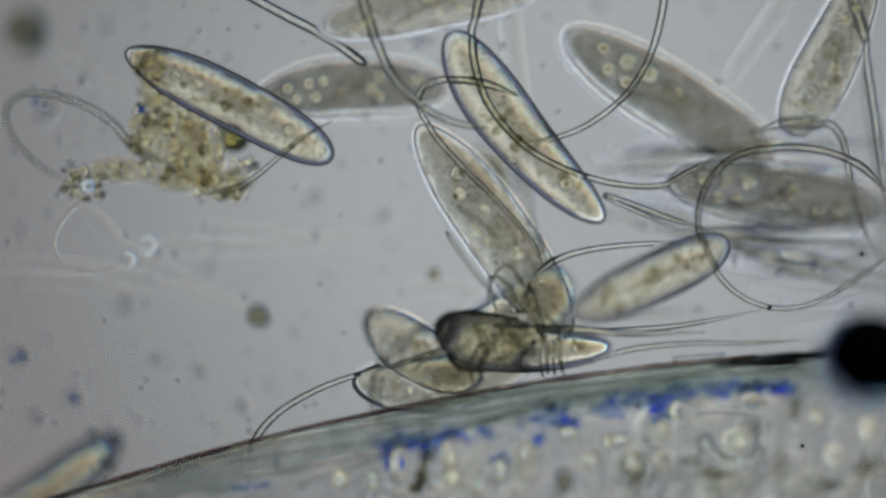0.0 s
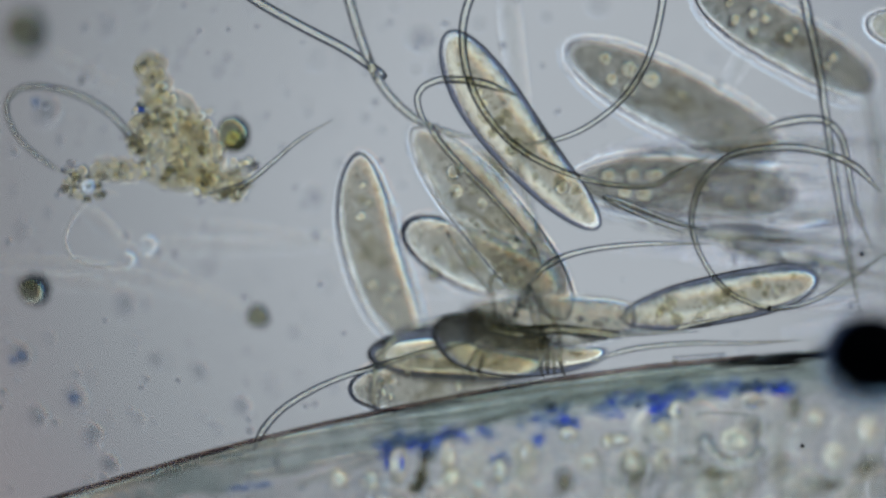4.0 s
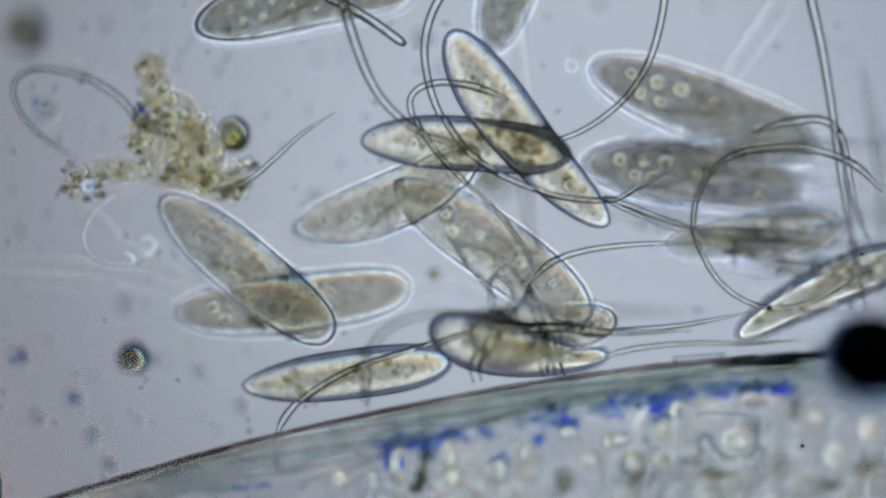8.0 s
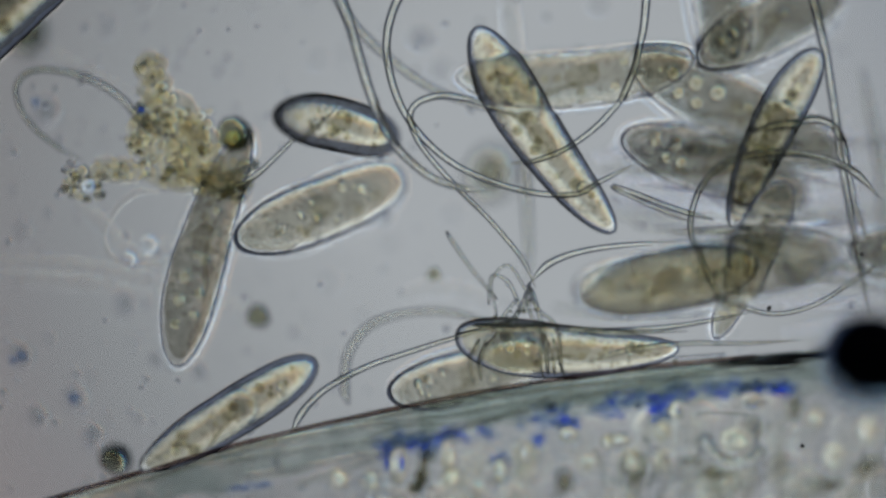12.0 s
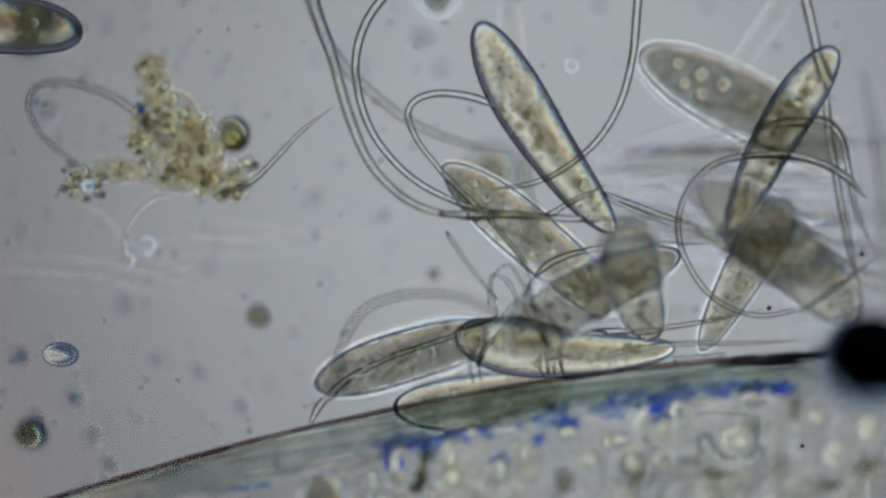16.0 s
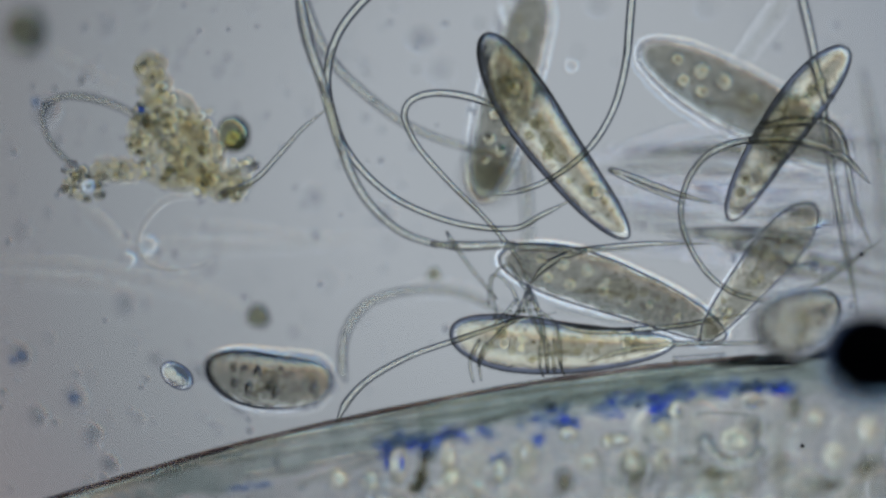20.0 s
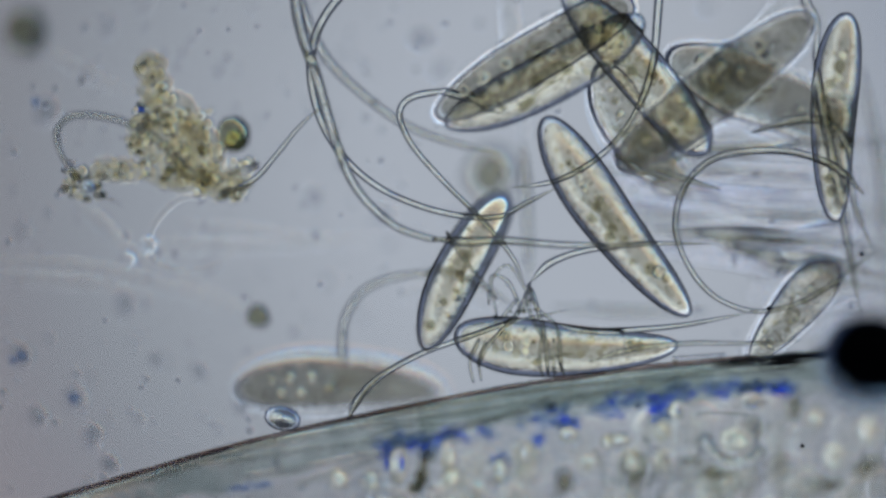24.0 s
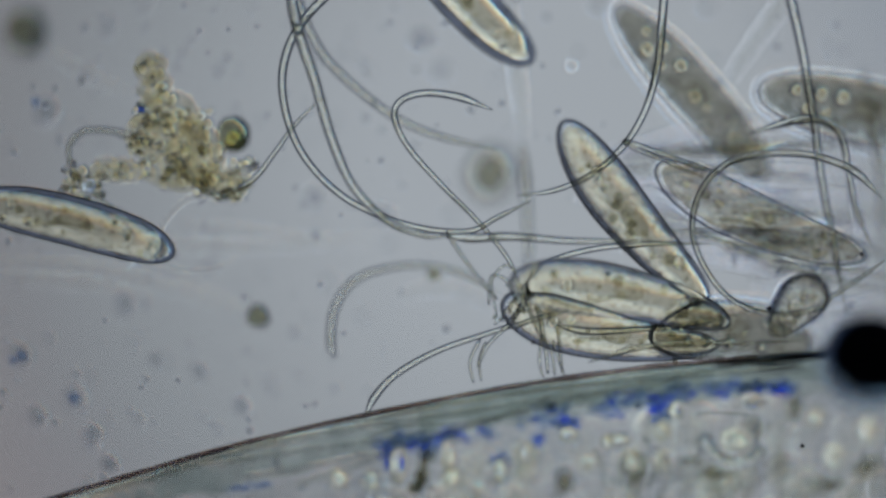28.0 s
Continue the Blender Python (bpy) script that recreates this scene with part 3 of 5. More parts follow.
def build_specks():
    bubble = thing("dark_bubble", "round black blurred bubble at the fragment's rim", "bubble", m=Matrix.Translation(at(1540, 627, 240)))
    part("core", ball(72, 1.0, 0.95, 1.0, (0, 0, 0), 0.06, 3, 4), SOOT, bubble)
    part("film", ball(80, 1.0, 0.97, 0.9, (-4, -8, 0), 0.05, 5, 4), NAVY, bubble, "dark blue edge of the bubble")
    part("film", ball(90, 1.02, 0.95, 0.9, (-6, -10, 0), 0.06, 9, 4), SPECK, bubble, "grey outer skin of the bubble")
    speck(36, 55, 38, -300, DARK_SHELL, "dark round blurred blob")
    speck(455, 560, 20, -110, DARK_SHELL)
    speck(868, 308, 44, -280, SHELL, "dark green blurred cell hanging in the tangle", 0.9, 0.2)
    speck(768, 486, 12, -80, SHELL)
    for x, y, r in [(215, 540, 17), (125, 708, 18), (28, 632, 18), (58, 740, 16), (160, 770, 16), (425, 720, 15), (185, 45, 14), (75, 195, 22), (680, 380, 15),
                    (745, 70, 18), (780, 125, 16), (1060, 10, 12), (555, 350, 16), (150, 125, 10), (250, 5, 10), (560, 105, 10), (190, 825, 15), (270, 640, 10),
                    (580, 500, 11), (350, 660, 12), (800, 378, 10), (370, 470, 10), (520, 590, 9), (30, 410, 12), (240, 745, 9), (480, 690, 9), (1250, 12, 11), (640, 560, 8)]:
        speck(x, y, r, -140 - (x * 7 % 110))
    for x, y, r in [(226, 460, 12), (262, 434, 15), (1010, 118, 8)]:
        ob = part("bright_speck", lens(r, 1, 0.9, 0.15, (0, 0, 0), 0.3, r), BEAD)
        ob.location = at(x, y, -110)
        tagged(ob, "small bright blurred droplet in the water", "droplet", "bright droplets")
    for x, y, r in [(36, 632, 9), (128, 706, 9), (246, 192, 6), (20, 640, 6), (60, 180, 7)]:
        speck(x, y, r + 2, -85, BLUE, "tiny blue speck in the water")
    for x, y, r in [(1361, 546, 4), (1420, 789, 3.5), (1525, 450, 3.5)]:
        speck(x, y, r, 8, SOOT, "tiny sharp black grain")


build_specks()


def build_particles():
    """The haze of very fine particles in the water, past counting."""
    rnd = random.Random(77)
    bm = bmesh.new()
    for k in range(420):
        x, y = rnd.uniform(-60, 1630), rnd.uniform(-60, 900)
        if rnd.random() < 0.35:
            x = rnd.uniform(-60, 720)
        r, z = rnd.uniform(3, 9), rnd.uniform(-250, -30)
        p = Vector(field([(x, y)], z)[0])
        made = bmesh.ops.create_icosphere(bm, subdivisions=1, radius=r)["verts"]
        for v in made:
            v.co = v.co * (1 + 0.3 * noise.noise(v.co * 0.2 + Vector((k, 0, 0)))) + p
    ob = part("fine_particles", bm, HAZE)
    tagged(ob, "haze of very fine pale particles suspended in water", "particles", kind="stuff")


build_particles()


# ---- swimmers ----
SWIM = {}


def swimmer(key, length, width, seed, bright, taper, dim=False, flat=0.85):
    """A slipper animalcule: body with an oral groove, nucleus, vacuoles, gullet. Its front points along x."""
    rnd = random.Random(seed * 13 + 1)
    animal = thing("paramecium", ("clear slipper-shaped paramecium with a dark outline and pale rim" if bright else "dark grey-green slipper-shaped paramecium, dense and out of focus" if dim else "grey-green translucent slipper-shaped paramecium, a little out of focus"), "paramecium", "paramecia")
    n, sides = 44, 28
    bend = rnd.uniform(-0.05, 0.05)
    groove = rnd.uniform(0.08, 0.2)
    blunt = rnd.uniform(0.42, 0.52)

    def radius(s):
        # s from -1 (tail, tapering) to 1 (front, rounder and slimmer)
        a = max(0.0, 1 - abs(s) ** (3.3 if s * taper < 0 else 2.7)) ** blunt
        return a * (1 + taper * s - 0.08 * s * s + (0.05 if taper > 0 else 0.04) * math.sin(4 * s) * (1 if taper < 0 else 0.6))

    def axis(s):
        return bend * length * (s * s - 0.4)

    def hull(size, along, lump):
        """The body's form, drawn in by a share of its width and length."""
        bm = bmesh.new()
        rings = []
        for i in range(1, n):
            s = -math.cos(math.pi * i / n)
            r = radius(s) * width / 2 * size
            line = []
            for k in range(sides):
                a = 2 * math.pi * k / sides
                dent = 1 - groove * math.exp(-((s - 0.25) / 0.32) ** 2) * math.exp(-((a - 1.0) / 0.7) ** 2)
                dent *= 1 + lump * noise.noise(Vector((s * 9, math.cos(a) * 1.5, math.sin(a) * 1.5 + seed)))
                line.append(bm.verts.new((s * length / 2 * along, axis(s) + r * dent * math.cos(a), flat * r * dent * math.sin(a))))
            rings.append(line)
        tail = bm.verts.new((-length / 2 * along, axis(-1), 0))
        front = bm.verts.new((length / 2 * along, axis(1), 0))
        for a, b in zip(rings, rings[1:]):
            for k in range(sides):
                bm.faces.new((a[k], a[(k + 1) % sides], b[(k + 1) % sides], b[k]))
        for k in range(sides):
            bm.faces.new((tail, rings[0][(k + 1) % sides], rings[0][k]))
            bm.faces.new((front, rings[-1][k], rings[-1][(k + 1) % sides]))
        bmesh.ops.recalc_face_normals(bm, faces=bm.faces)
        return bm

    body = part("body", hull(1.0, 1.0, 0.012), PELLICLE if bright else PELLICLE_DIM if dim else PELLICLE_GREY, animal)
    inside = 0.77 if bright else 0.86
    part("endoplasm", hull(inside, 0.93, 0.16), ENDOPLASM if bright else ENDOPLASM_DIM if dim else ENDOPLASM_GREY, body, "grainy inner body")
    w = width / 2
    # cilia and the pale halo of light, shaped as one fringe: thick at the body, thin outside
    bm = bmesh.new()
    reach, slim = (5.0, 0.06) if bright else (15.0, 0.10) if dim else (11.0, 0.10)
    loops = []
    # share of the reach, share of the thickness: steep at the body, fading outwards
    for out_by, thick in ((0.0, 1.0), (0.3, 0.48), (0.62, 0.15), (1.0, 0.0)):
        upper, lower = [], []
        for k in range(64):
            a = 2 * math.pi * k / 64
            s = math.cos(a)
            y = radius(max(-0.999, min(0.999, s))) * w * (1 if math.sin(a) >= 0 else -1)
            p = Vector((s * length / 2, axis(s) + y, 0))
            away = Vector((math.cos(a) * width / length * 2.2, math.sin(a), 0)).normalized()
            p += away * ((reach + 4) * (1 + 0.15 * noise.noise(Vector((k * 0.9, seed, 0)))) * out_by - 4)
            upper.append(bm.verts.new(p + Vector((0, 0, reach * slim * 1.6 * thick))))
            lower.append(bm.verts.new(p - Vector((0, 0, reach * slim * 1.6 * thick))) if thick else upper[-1])
        loops.append((upper, lower))
    for k in range(64):
        k2 = (k + 1) % 64
        for (u0, l0), (u1, l1) in zip(loops, loops[1:]):
            bm.faces.new((u0[k], u1[k], u1[k2], u0[k2]))
            bm.faces.new((l0[k2], l1[k2], l1[k], l0[k]))
        bm.faces.new((loops[0][0][k2], loops[0][1][k2], loops[0][1][k], loops[0][0][k]))
    bmesh.ops.recalc_face_normals(bm, faces=bm.faces)
    cilia_halo = part("cilia_fringe", bm, CILIA_HALO, body, "clear fringe of cilia, widened into a pale halo of light")
    for f in cilia_halo.data.polygons:
        f.use_smooth = False
    part("nucleus", ball(1, w * 0.62, w * 0.38, w * 0.22, (-0.03 * length, axis(0) - 0.1 * w, -0.1 * w), 0.15, seed, 3), NUCLEUS, body, "pale oval nucleus")
    part("gullet", tube([(0.16 * length, axis(0.3) + 0.55 * w, 0.2 * w), (0.06 * length, axis(0.1) + 0.25 * w, 0.2 * w), (-0.03 * length, axis(0) + 0.1 * w, 0.15 * w)], w * 0.12, 0.5, 8, 4), GULLET, body, "curved gullet")
    if dim:
        # swollen cream vacuoles crowd behind the front
        for k in range(5):
            s, rr = 0.26 + 0.1 * k + rnd.uniform(-0.03, 0.03), w * rnd.uniform(0.2, 0.29)
            part("food_vacuole", lens(rr, 1, 0.95, 0.177, (s * length / 2, axis(s) + (0.34 if k % 2 else -0.3) * w * radius(s), 0.1 * w), 0.12, seed + k), LENS, body, "large round cream vacuole")
    for s in (-0.55,) if dim else (-0.55, 0.52):
        part("contractile_vacuole", ball(w * rnd.uniform(0.15, 0.24), 1, 1, 0.8, (s * length / 2, axis(s) + rnd.uniform(-0.2, 0.2) * w, 0.2 * w), 0.05, seed, 3), VACUOLE, body, "clear round vacuole")
    placed = []
    for k in range(rnd.randint(16, 22)):
        s = rnd.uniform(-0.75, 0.75)
        rr = w * rnd.uniform(0.07, 0.19)
        y = axis(s) + rnd.uniform(-0.5, 0.5) * w * radius(s)
        if dim and s > 0.15 or any((s * length / 2 - a) ** 2 + (y - b) ** 2 < (rr + c) ** 2 for a, b, c in placed):
            continue
        placed.append((s * length / 2, y, rr))
        here = (s * length / 2, y, rnd.uniform(-0.15, 0.1) * w)
        if bright and k % 3 == 0:
            # a dark core in a fainter skin
            part("dark_vacuole", ball(rr * 1.5, 1.1, 1, 0.9, here, 0.3, seed + k, 2), FOOD, body, "dark grey vacuole")
            part("dark_core", ball(rr * 1.05, 1.1, 1, 0.9, here, 0.3, seed + k, 2), DARK_SPOT, body, "dark core of a vacuole")
        elif k % 2 == 0 and (s > 0.1 or not bright):
            part("food_vacuole", lens(rr * (1.5 if dim else 1.25), 1, 0.92, 0.175 if dim else 0.15, (s * length / 2, y, 0.1 * w), 0.25, seed + k), LENS, body, "round cream vacuole")
        else:
            part("food_vacuole", ball(rr, 1, 1, 0.9, here, 0.3, seed + k, 2), FOOD, body)
    SWIM[key] = animal
    return animal


swimmer("A", 445, 108, 1, True, 0.2, flat=0.72)
swimmer("B", 460, 118, 2, False, -0.12)
swimmer("C", 440, 112, 3, False, -0.12, True)
swimmer("D", 410, 110, 4, False, -0.12, True)
swimmer("E", 405, 94, 5, True, 0.33)
swimmer("F", 372, 82, 6, True, 0.18)
swimmer("G", 322, 76, 7, False, 0.3)
swimmer("T2", 380, 95, 8, False, -0.12, True)
swimmer("T3", 390, 96, 9, False, -0.12)
swimmer("T4", 380, 100, 10, False, 0.2)
swimmer("T5", 400, 90, 11, True, -0.2)
swimmer("Y5", 400, 92, 12, False, -0.12, True)
swimmer("X5", 400, 90, 13, True, -0.15)
swimmer("T6", 360, 98, 14, False, -0.12)
swimmer("T7", 415, 98, 15, True, -0.12)
swimmer("Y7", 415, 98, 16, False, -0.12)
swimmer("T8", 410, 110, 17, True, -0.12)
swimmer("Q", 420, 100, 18, False, -0.12)
swimmer("S", 438, 94, 19, False, 0.2, True)
swimmer("P", 425, 112, 20, False, -0.12)
swimmer("N", 420, 96, 21, False, -0.12, True)
swimmer("M", 420, 92, 22, False, -0.12, True)
swimmer("K", 390, 98, 23, False, -0.12, True)
swimmer("R", 435, 100, 24, False, -0.12, True)
swimmer("V", 415, 92, 25, False, 0.2)
swimmer("W", 400, 96, 26, True, -0.12)
swimmer("H", 435, 94, 27, True, 0.2)
swimmer("Z", 460, 84, 28, True, -0.12)
swimmer("T0", 435, 104, 29, False, -0.12)
swimmer("X1", 400, 106, 30, False, -0.12, True)
swimmer("X2", 410, 104, 31, False, -0.12, True)
swimmer("X3", 400, 108, 32, False, -0.12, True)

# ---- small drifting bodies ----
def build_drifters():
    egg = thing("cyst", "small bright glassy oval cyst drifting in the water", "cyst")
    shell = part("shell", ball(1, 33, 22, 12, (0, 0, 0), 0.03, 2, 4), SHEATH, egg)
    part("glassy_core", lens(1, 25, 16, 3.0, (0, 0, 0), 0.06, 5), LENS, shell, "white glassy core")
    crumb = thing("detritus_crumb", "dark rounded crumb of detritus drifting, out of focus", "detritus")
    part("lump", ball(30, 1.0, 0.95, 0.8, (0, 0, 0), 0.25, 8, 3), SHELL, crumb)
    part("lump", ball(17, 1.0, 0.95, 0.8, (-8, 6, 20), 0.3, 3, 3), SHELL, crumb)
    return egg, crumb


EGG, CRUMB = build_drifters()


# ---- what moves ----
def motions():
    walk(SWIM["A"], [
        (0, lie(445, 785, 65, 1060, 400, 0)), (1, lie(445, 785, 62, 1065, 400, 0)), (2, lie(445, 800, 58, 1065, 408, 0)),
        (3, lie(445, 788, 62, 1055, 412, 0)), (5.5, lie(445, 775, 68, 1055, 408, 0)), (6, lie(445, 775, 72, 1060, 410, 0)),
        (7, lie(445, 778, 70, 1065, 408, 0)), (8, lie(445, 785, 62, 1068, 408, 0, 5)), (9, lie(445, 830, 75, 1090, 435, 0, 10)),
        (10, lie(445, 828, 75, 1090, 428, 0, 18)), (11, lie(445, 835, 58, 1070, 410, 0, 25)), (12, lie(445, 832, 55, 1080, 418, 0, 32)),
        (14.5, lie(445, 840, 62, 1080, 420, 0, 40)), (15, lie(445, 845, 48, 1075, 425, 0, 40)), (16, lie(445, 838, 45, 1080, 418, 0, 40)),
        (17, lie(445, 835, 42, 1075, 410, 0, 40)), (18, lie(445, 832, 50, 1080, 412, 0, 40)), (19, lie(445, 850, 65, 1100, 430, 0, 40)),
        (20, lie(445, 848, 65, 1105, 428, 0, 40)), (21, lie(445, 882, 100, 1135, 475, 0, 40)), (21.5, lie(445, 925, 110, 1130, 475, 0, 40)),
        (23.5, lie(445, 945, 197, 1206, 540, 0, 40)), (24, lie(445, 955, 215, 1215, 565, 0, 40)), (25, lie(445, 968, 220, 1225, 568, 0, 40)),
        (25.5, lie(445, 985, 212, 1255, 598, 0, 40)), (26, lie(445, 985, 195, 1240, 590, 0, 40)), (26.5, lie(445, 1015, 227, 1300, 576, 0, 40)),
        (27, lie(445, 1010, 232, 1270, 580, 0, 40)), (28, lie(445, 988, 225, 1250, 540, 0, 40))])
    walk(SWIM["B"], [
        (0, lie(460, 740, 215, 1010, 600, 20)), (1, lie(460, 728, 215, 1020, 565, 20)), (2, lie(460, 738, 205, 1020, 590, 20)),
        (3, lie(460, 715, 222, 1010, 560, 20)), (5.5, lie(460, 757, 218, 1010, 566, 20)), (6, lie(460, 665, 255, 1000, 540, 20)),
        (6.5, lie(460, 725, 250, 1090, 600, 20)), (7, lie(460, 708, 310, 1038, 570, 20)), (7.5, lie(460, 717, 331, 1040, 563, 20)),
        (8, lie(460, 700, 320, 1045, 562, 20)), (8.5, lie(460, 715, 311, 1048, 553, 20)), (9, lie(460, 760, 360, 1060, 570, 20)),
        (9.5, lie(460, 850, 380, 1070, 606, 20)), (10, lie(460, 880, 345, 1135, 610, 20)), (10.5, lie(460, 900, 380, 1200, 560, 60)),
        (11, lie(460, 870, 400, 1180, 400, 120)), (11.5, lie(460, 1040, 300, 1180, 560, 120)), (12, lie(460, 1030, 530, 1480, 440, 120)),
        (12.5, lie(460, 1000, 510, 1330, 480, 120)), (14.5, lie(460, 1070, 262, 1410, 580, 60)), (15, lie(460, 1215, 260, 1470, 610, 60)),
        (15.5, lie(460, 1250, 232, 1480, 585, 60)), (16, lie(460, 1230, 320, 1520, 560, 100)), (16.5, lie(460, 1190, 290, 1455, 515, 100)),
        (17, lie(460, 1290, 400, 1560, 560, 120)), (18, lie(460, 1400, 480, 1720, 560, 120)), (19, lie(460, 1650, 480, 2050, 560, 120)),
        (28, lie(460, 1750, 480, 2150, 560, 120))])
    walk(SWIM["C"], [
        (0, lie(440, 1000, 60, 1365, 285, -80)), (2, lie(440, 995, 62, 1370, 285, -80)), (3.5, lie(440, 995, 75, 1362, 275, -80)),
        (5.5, lie(440, 1050, 125, 1445, 265, -80)), (6, lie(440, 1045, 130, 1450, 270, -80)), (7, lie(440, 1045, 125, 1450, 270, -80)),
        (9, lie(440, 1045, 115, 1445, 260, -80)), (10, lie(440, 1050, 125, 1445, 290, -80)), (11, lie(440, 1110, 130, 1500, 290, -80)),
        (12, lie(440, 1120, 110, 1490, 290, -80)), (14.5, lie(440, 1130, 110, 1490, 290, -80)), (15, lie(440, 1132, 105, 1490, 285, -80)),
        (17, lie(440, 1130, 90, 1500, 275, -80)), (20, lie(440, 1130, 85, 1500, 280, -80)), (21.5, lie(440, 1135, 85, 1500, 280, -80)),
        (23.5, lie(440, 1150, 90, 1500, 240, -80)), (24, lie(440, 1180, 100, 1490, 220, -80)), (25, lie(440, 1195, 75, 1510, 240, -40)),
        (26, lie(440, 1180, 130, 1570, 225, -40)), (27, lie(440, 1265, 150, 1640, 240, -50)), (28, lie(440, 1340, 160, 1720, 235, -100))])
    walk(SWIM["D"], [
        (0, lie(410, 1180, 320, 1560, 370, -80)), (1, lie(410, 1040, 430, 1400, 330, -80)), (2, lie(410, 1090, 360, 1390, 350, -80)),
        (3, lie(410, 1020, 330, 1420, 355, -80)), (5.5, lie(410, 1010, 310, 1404, 335, -80)), (6, lie(410, 1030, 320, 1415, 335, -80)),
        (7, lie(410, 1010, 270, 1430, 350, -80)), (8, lie(410, 1030, 285, 1420, 335, -80)), (9, lie(410, 1000, 280, 1415, 330, -80)),
        (10, lie(410, 1020, 260, 1390, 340, -80)), (11, lie(410, 1060, 330, 1420, 300, -80)), (12, lie(410, 1100, 240, 1430, 350, -80)),
        (12.5, lie(410, 1150, 230, 1480, 330, -80)), (14.5, lie(410, 1600, 300, 1990, 320, -80)), (28, lie(410, 1700, 300, 2090, 320, -80))])
    walk(SWIM["E"], [
        (0, lie(405, 772, 590, 1080, 625, 0)), (2, lie(405, 768, 590, 1070, 635, 0)), (3, lie(405, 768, 592, 1070, 635, 0)),
        (6, lie(405, 770, 598, 1075, 635, 0)), (8, lie(405, 762, 590, 1075, 640, 0)), (9, lie(405, 765, 590, 1120, 645, 0)),
        (10, lie(405, 775, 605, 1130, 635, 0)), (11, lie(405, 810, 610, 1212, 628, 0)), (12, lie(405, 805, 605, 1202, 628, 0)),
        (15, lie(405, 805, 605, 1195, 630, 0)), (16, lie(405, 805, 605, 1195, 628, 0)), (17, lie(405, 803, 603, 1198, 625, 0)),
        (19, lie(405, 795, 600, 1190, 630, 0)), (20, lie(405, 795, 600, 1195, 618, 0)), (24, lie(405, 803, 605, 1200, 622, 0)),
        (25, lie(405, 803, 605, 1200, 622, 0)), (26, lie(405, 830, 615, 1225, 620, 0)), (26.5, lie(405, 855, 621, 1240, 622, 0)),
        (27, lie(405, 893, 628, 1270, 618, 0)), (27.5, lie(405, 918, 600, 1300, 600, 0)), (28, lie(405, 885, 548, 1270, 622, 0))])
    walk(SWIM["F"], [
        (0, lie(372, 1700, 50, 1720, 400, 0)), (0.5, lie(372, 1500, 130, 1545, 500, 0)), (1, lie(372, 1530, 110, 1500, 460, 0)),
        (1.5, lie(372, 1590, 230, 1400, 545, 0)), (2, lie(372, 1590, 290, 1390, 545, 0)), (2.5, lie(372, 1800, 200, 1550, 450, 0)),
        (4, lie(372, 1900, 0, 1650, 250, 0)), (7.5, lie(372, 1850, 300, 1550, 500, 0)), (8, lie(372, 1620, 440, 1300, 590, -60)),
        (8.5, lie(372, 1800, 200, 1530, 420, 0)), (9, lie(372, 1680, 10, 1370, 190, 0)), (9.5, lie(372, 1434, 60, 1293, 394, 0)),
        (10, lie(372, 1445, 80, 1280, 415, 0)), (11, lie(372, 1430, 88, 1290, 400, 0)), (12, lie(372, 1440, 85, 1290, 400, 0)),
        (14.5, lie(372, 1424, 80, 1273, 384, 0)), (15, lie(372, 1455, 78, 1290, 400, 0)), (16, lie(372, 1470, 80, 1290, 400, 0)),
        (17, lie(372, 1475, 68, 1290, 395, 0)), (18, lie(372, 1490, 68, 1285, 385, 0)), (19, lie(372, 1510, 78, 1290, 385, 0)),
        (20, lie(372, 1495, 75, 1280, 390, 0)), (21, lie(372, 1485, 68, 1275, 395, 0)), (21.5, lie(372, 1472, 160, 1210, 351, 0)),
        (23.5, lie(372, 1490, 10, 1470, 330, 0)), (24, lie(372, 1490, 20, 1470, 395, 0)), (24.5, lie(372, 1524, 180, 1500, 520, 0)),
        (25, lie(372, 1600, 250, 1590, 600, 0)), (26, lie(372, 1750, 400, 1800, 750, 0)), (28, lie(372, 1850, 400, 1900, 750, 0))])
    walk(SWIM["G"], [
        (0, lie(322, 2000, 300, 1800, 500, 10)), (7, lie(322, 2000, 300, 1700, 400, 10)), (7.5, lie(322, 1750, 350, 1440, 420, 10)),
        (8, lie(322, 1500, 400, 1175, 432, -60)), (8.5, lie(322, 1412, 510, 1110, 590, -60)), (9, lie(322, 1285, 565, 1050, 560, -80)),
        (9.5, lie(322, 1500, 430, 1200, 500, -60)), (10, lie(322, 1600, 450, 1290, 480, 10)), (10.5, lie(322, 1390, 310, 1270, 590, 10)),
        (11, lie(322, 1385, 320, 1255, 600, 10)), (12, lie(322, 1390, 320, 1265, 600, 10)), (12.5, lie(322, 1372, 315, 1260, 604, 10)),
        (14.5, lie(322, 1384, 333, 1252, 606, 10)), (15, lie(322, 1410, 335, 1250, 625, 10)), (15.5, lie(322, 1422, 353, 1260, 620, 10)),
        (16, lie(322, 1390, 355, 1240, 620, 10)), (17, lie(322, 1395, 360, 1250, 620, 10)), (18, lie(322, 1390, 365, 1250, 620, 10)),
        (19, lie(322, 1390, 365, 1250, 625, 10)), (20, lie(322, 1440, 362, 1240, 605, 10)), (20.5, lie(322, 1424, 371, 1220, 614, 10)),
        (21, lie(322, 1430, 480, 1240, 600, 10)), (21.5, lie(322, 1440, 492, 1240, 630, 10)), (23.5, lie(322, 1485, 455, 1303, 640, 10)),
        (24, lie(322, 1475, 465, 1330, 640, 10)), (25, lie(322, 1485, 460, 1340, 640, 10)), (26, lie(322, 1505, 460, 1350, 620, 10)),
        (27, lie(322, 1540, 490, 1310, 610, 10)), (28, lie(322, 1445, 500, 1370, 590, 10))])
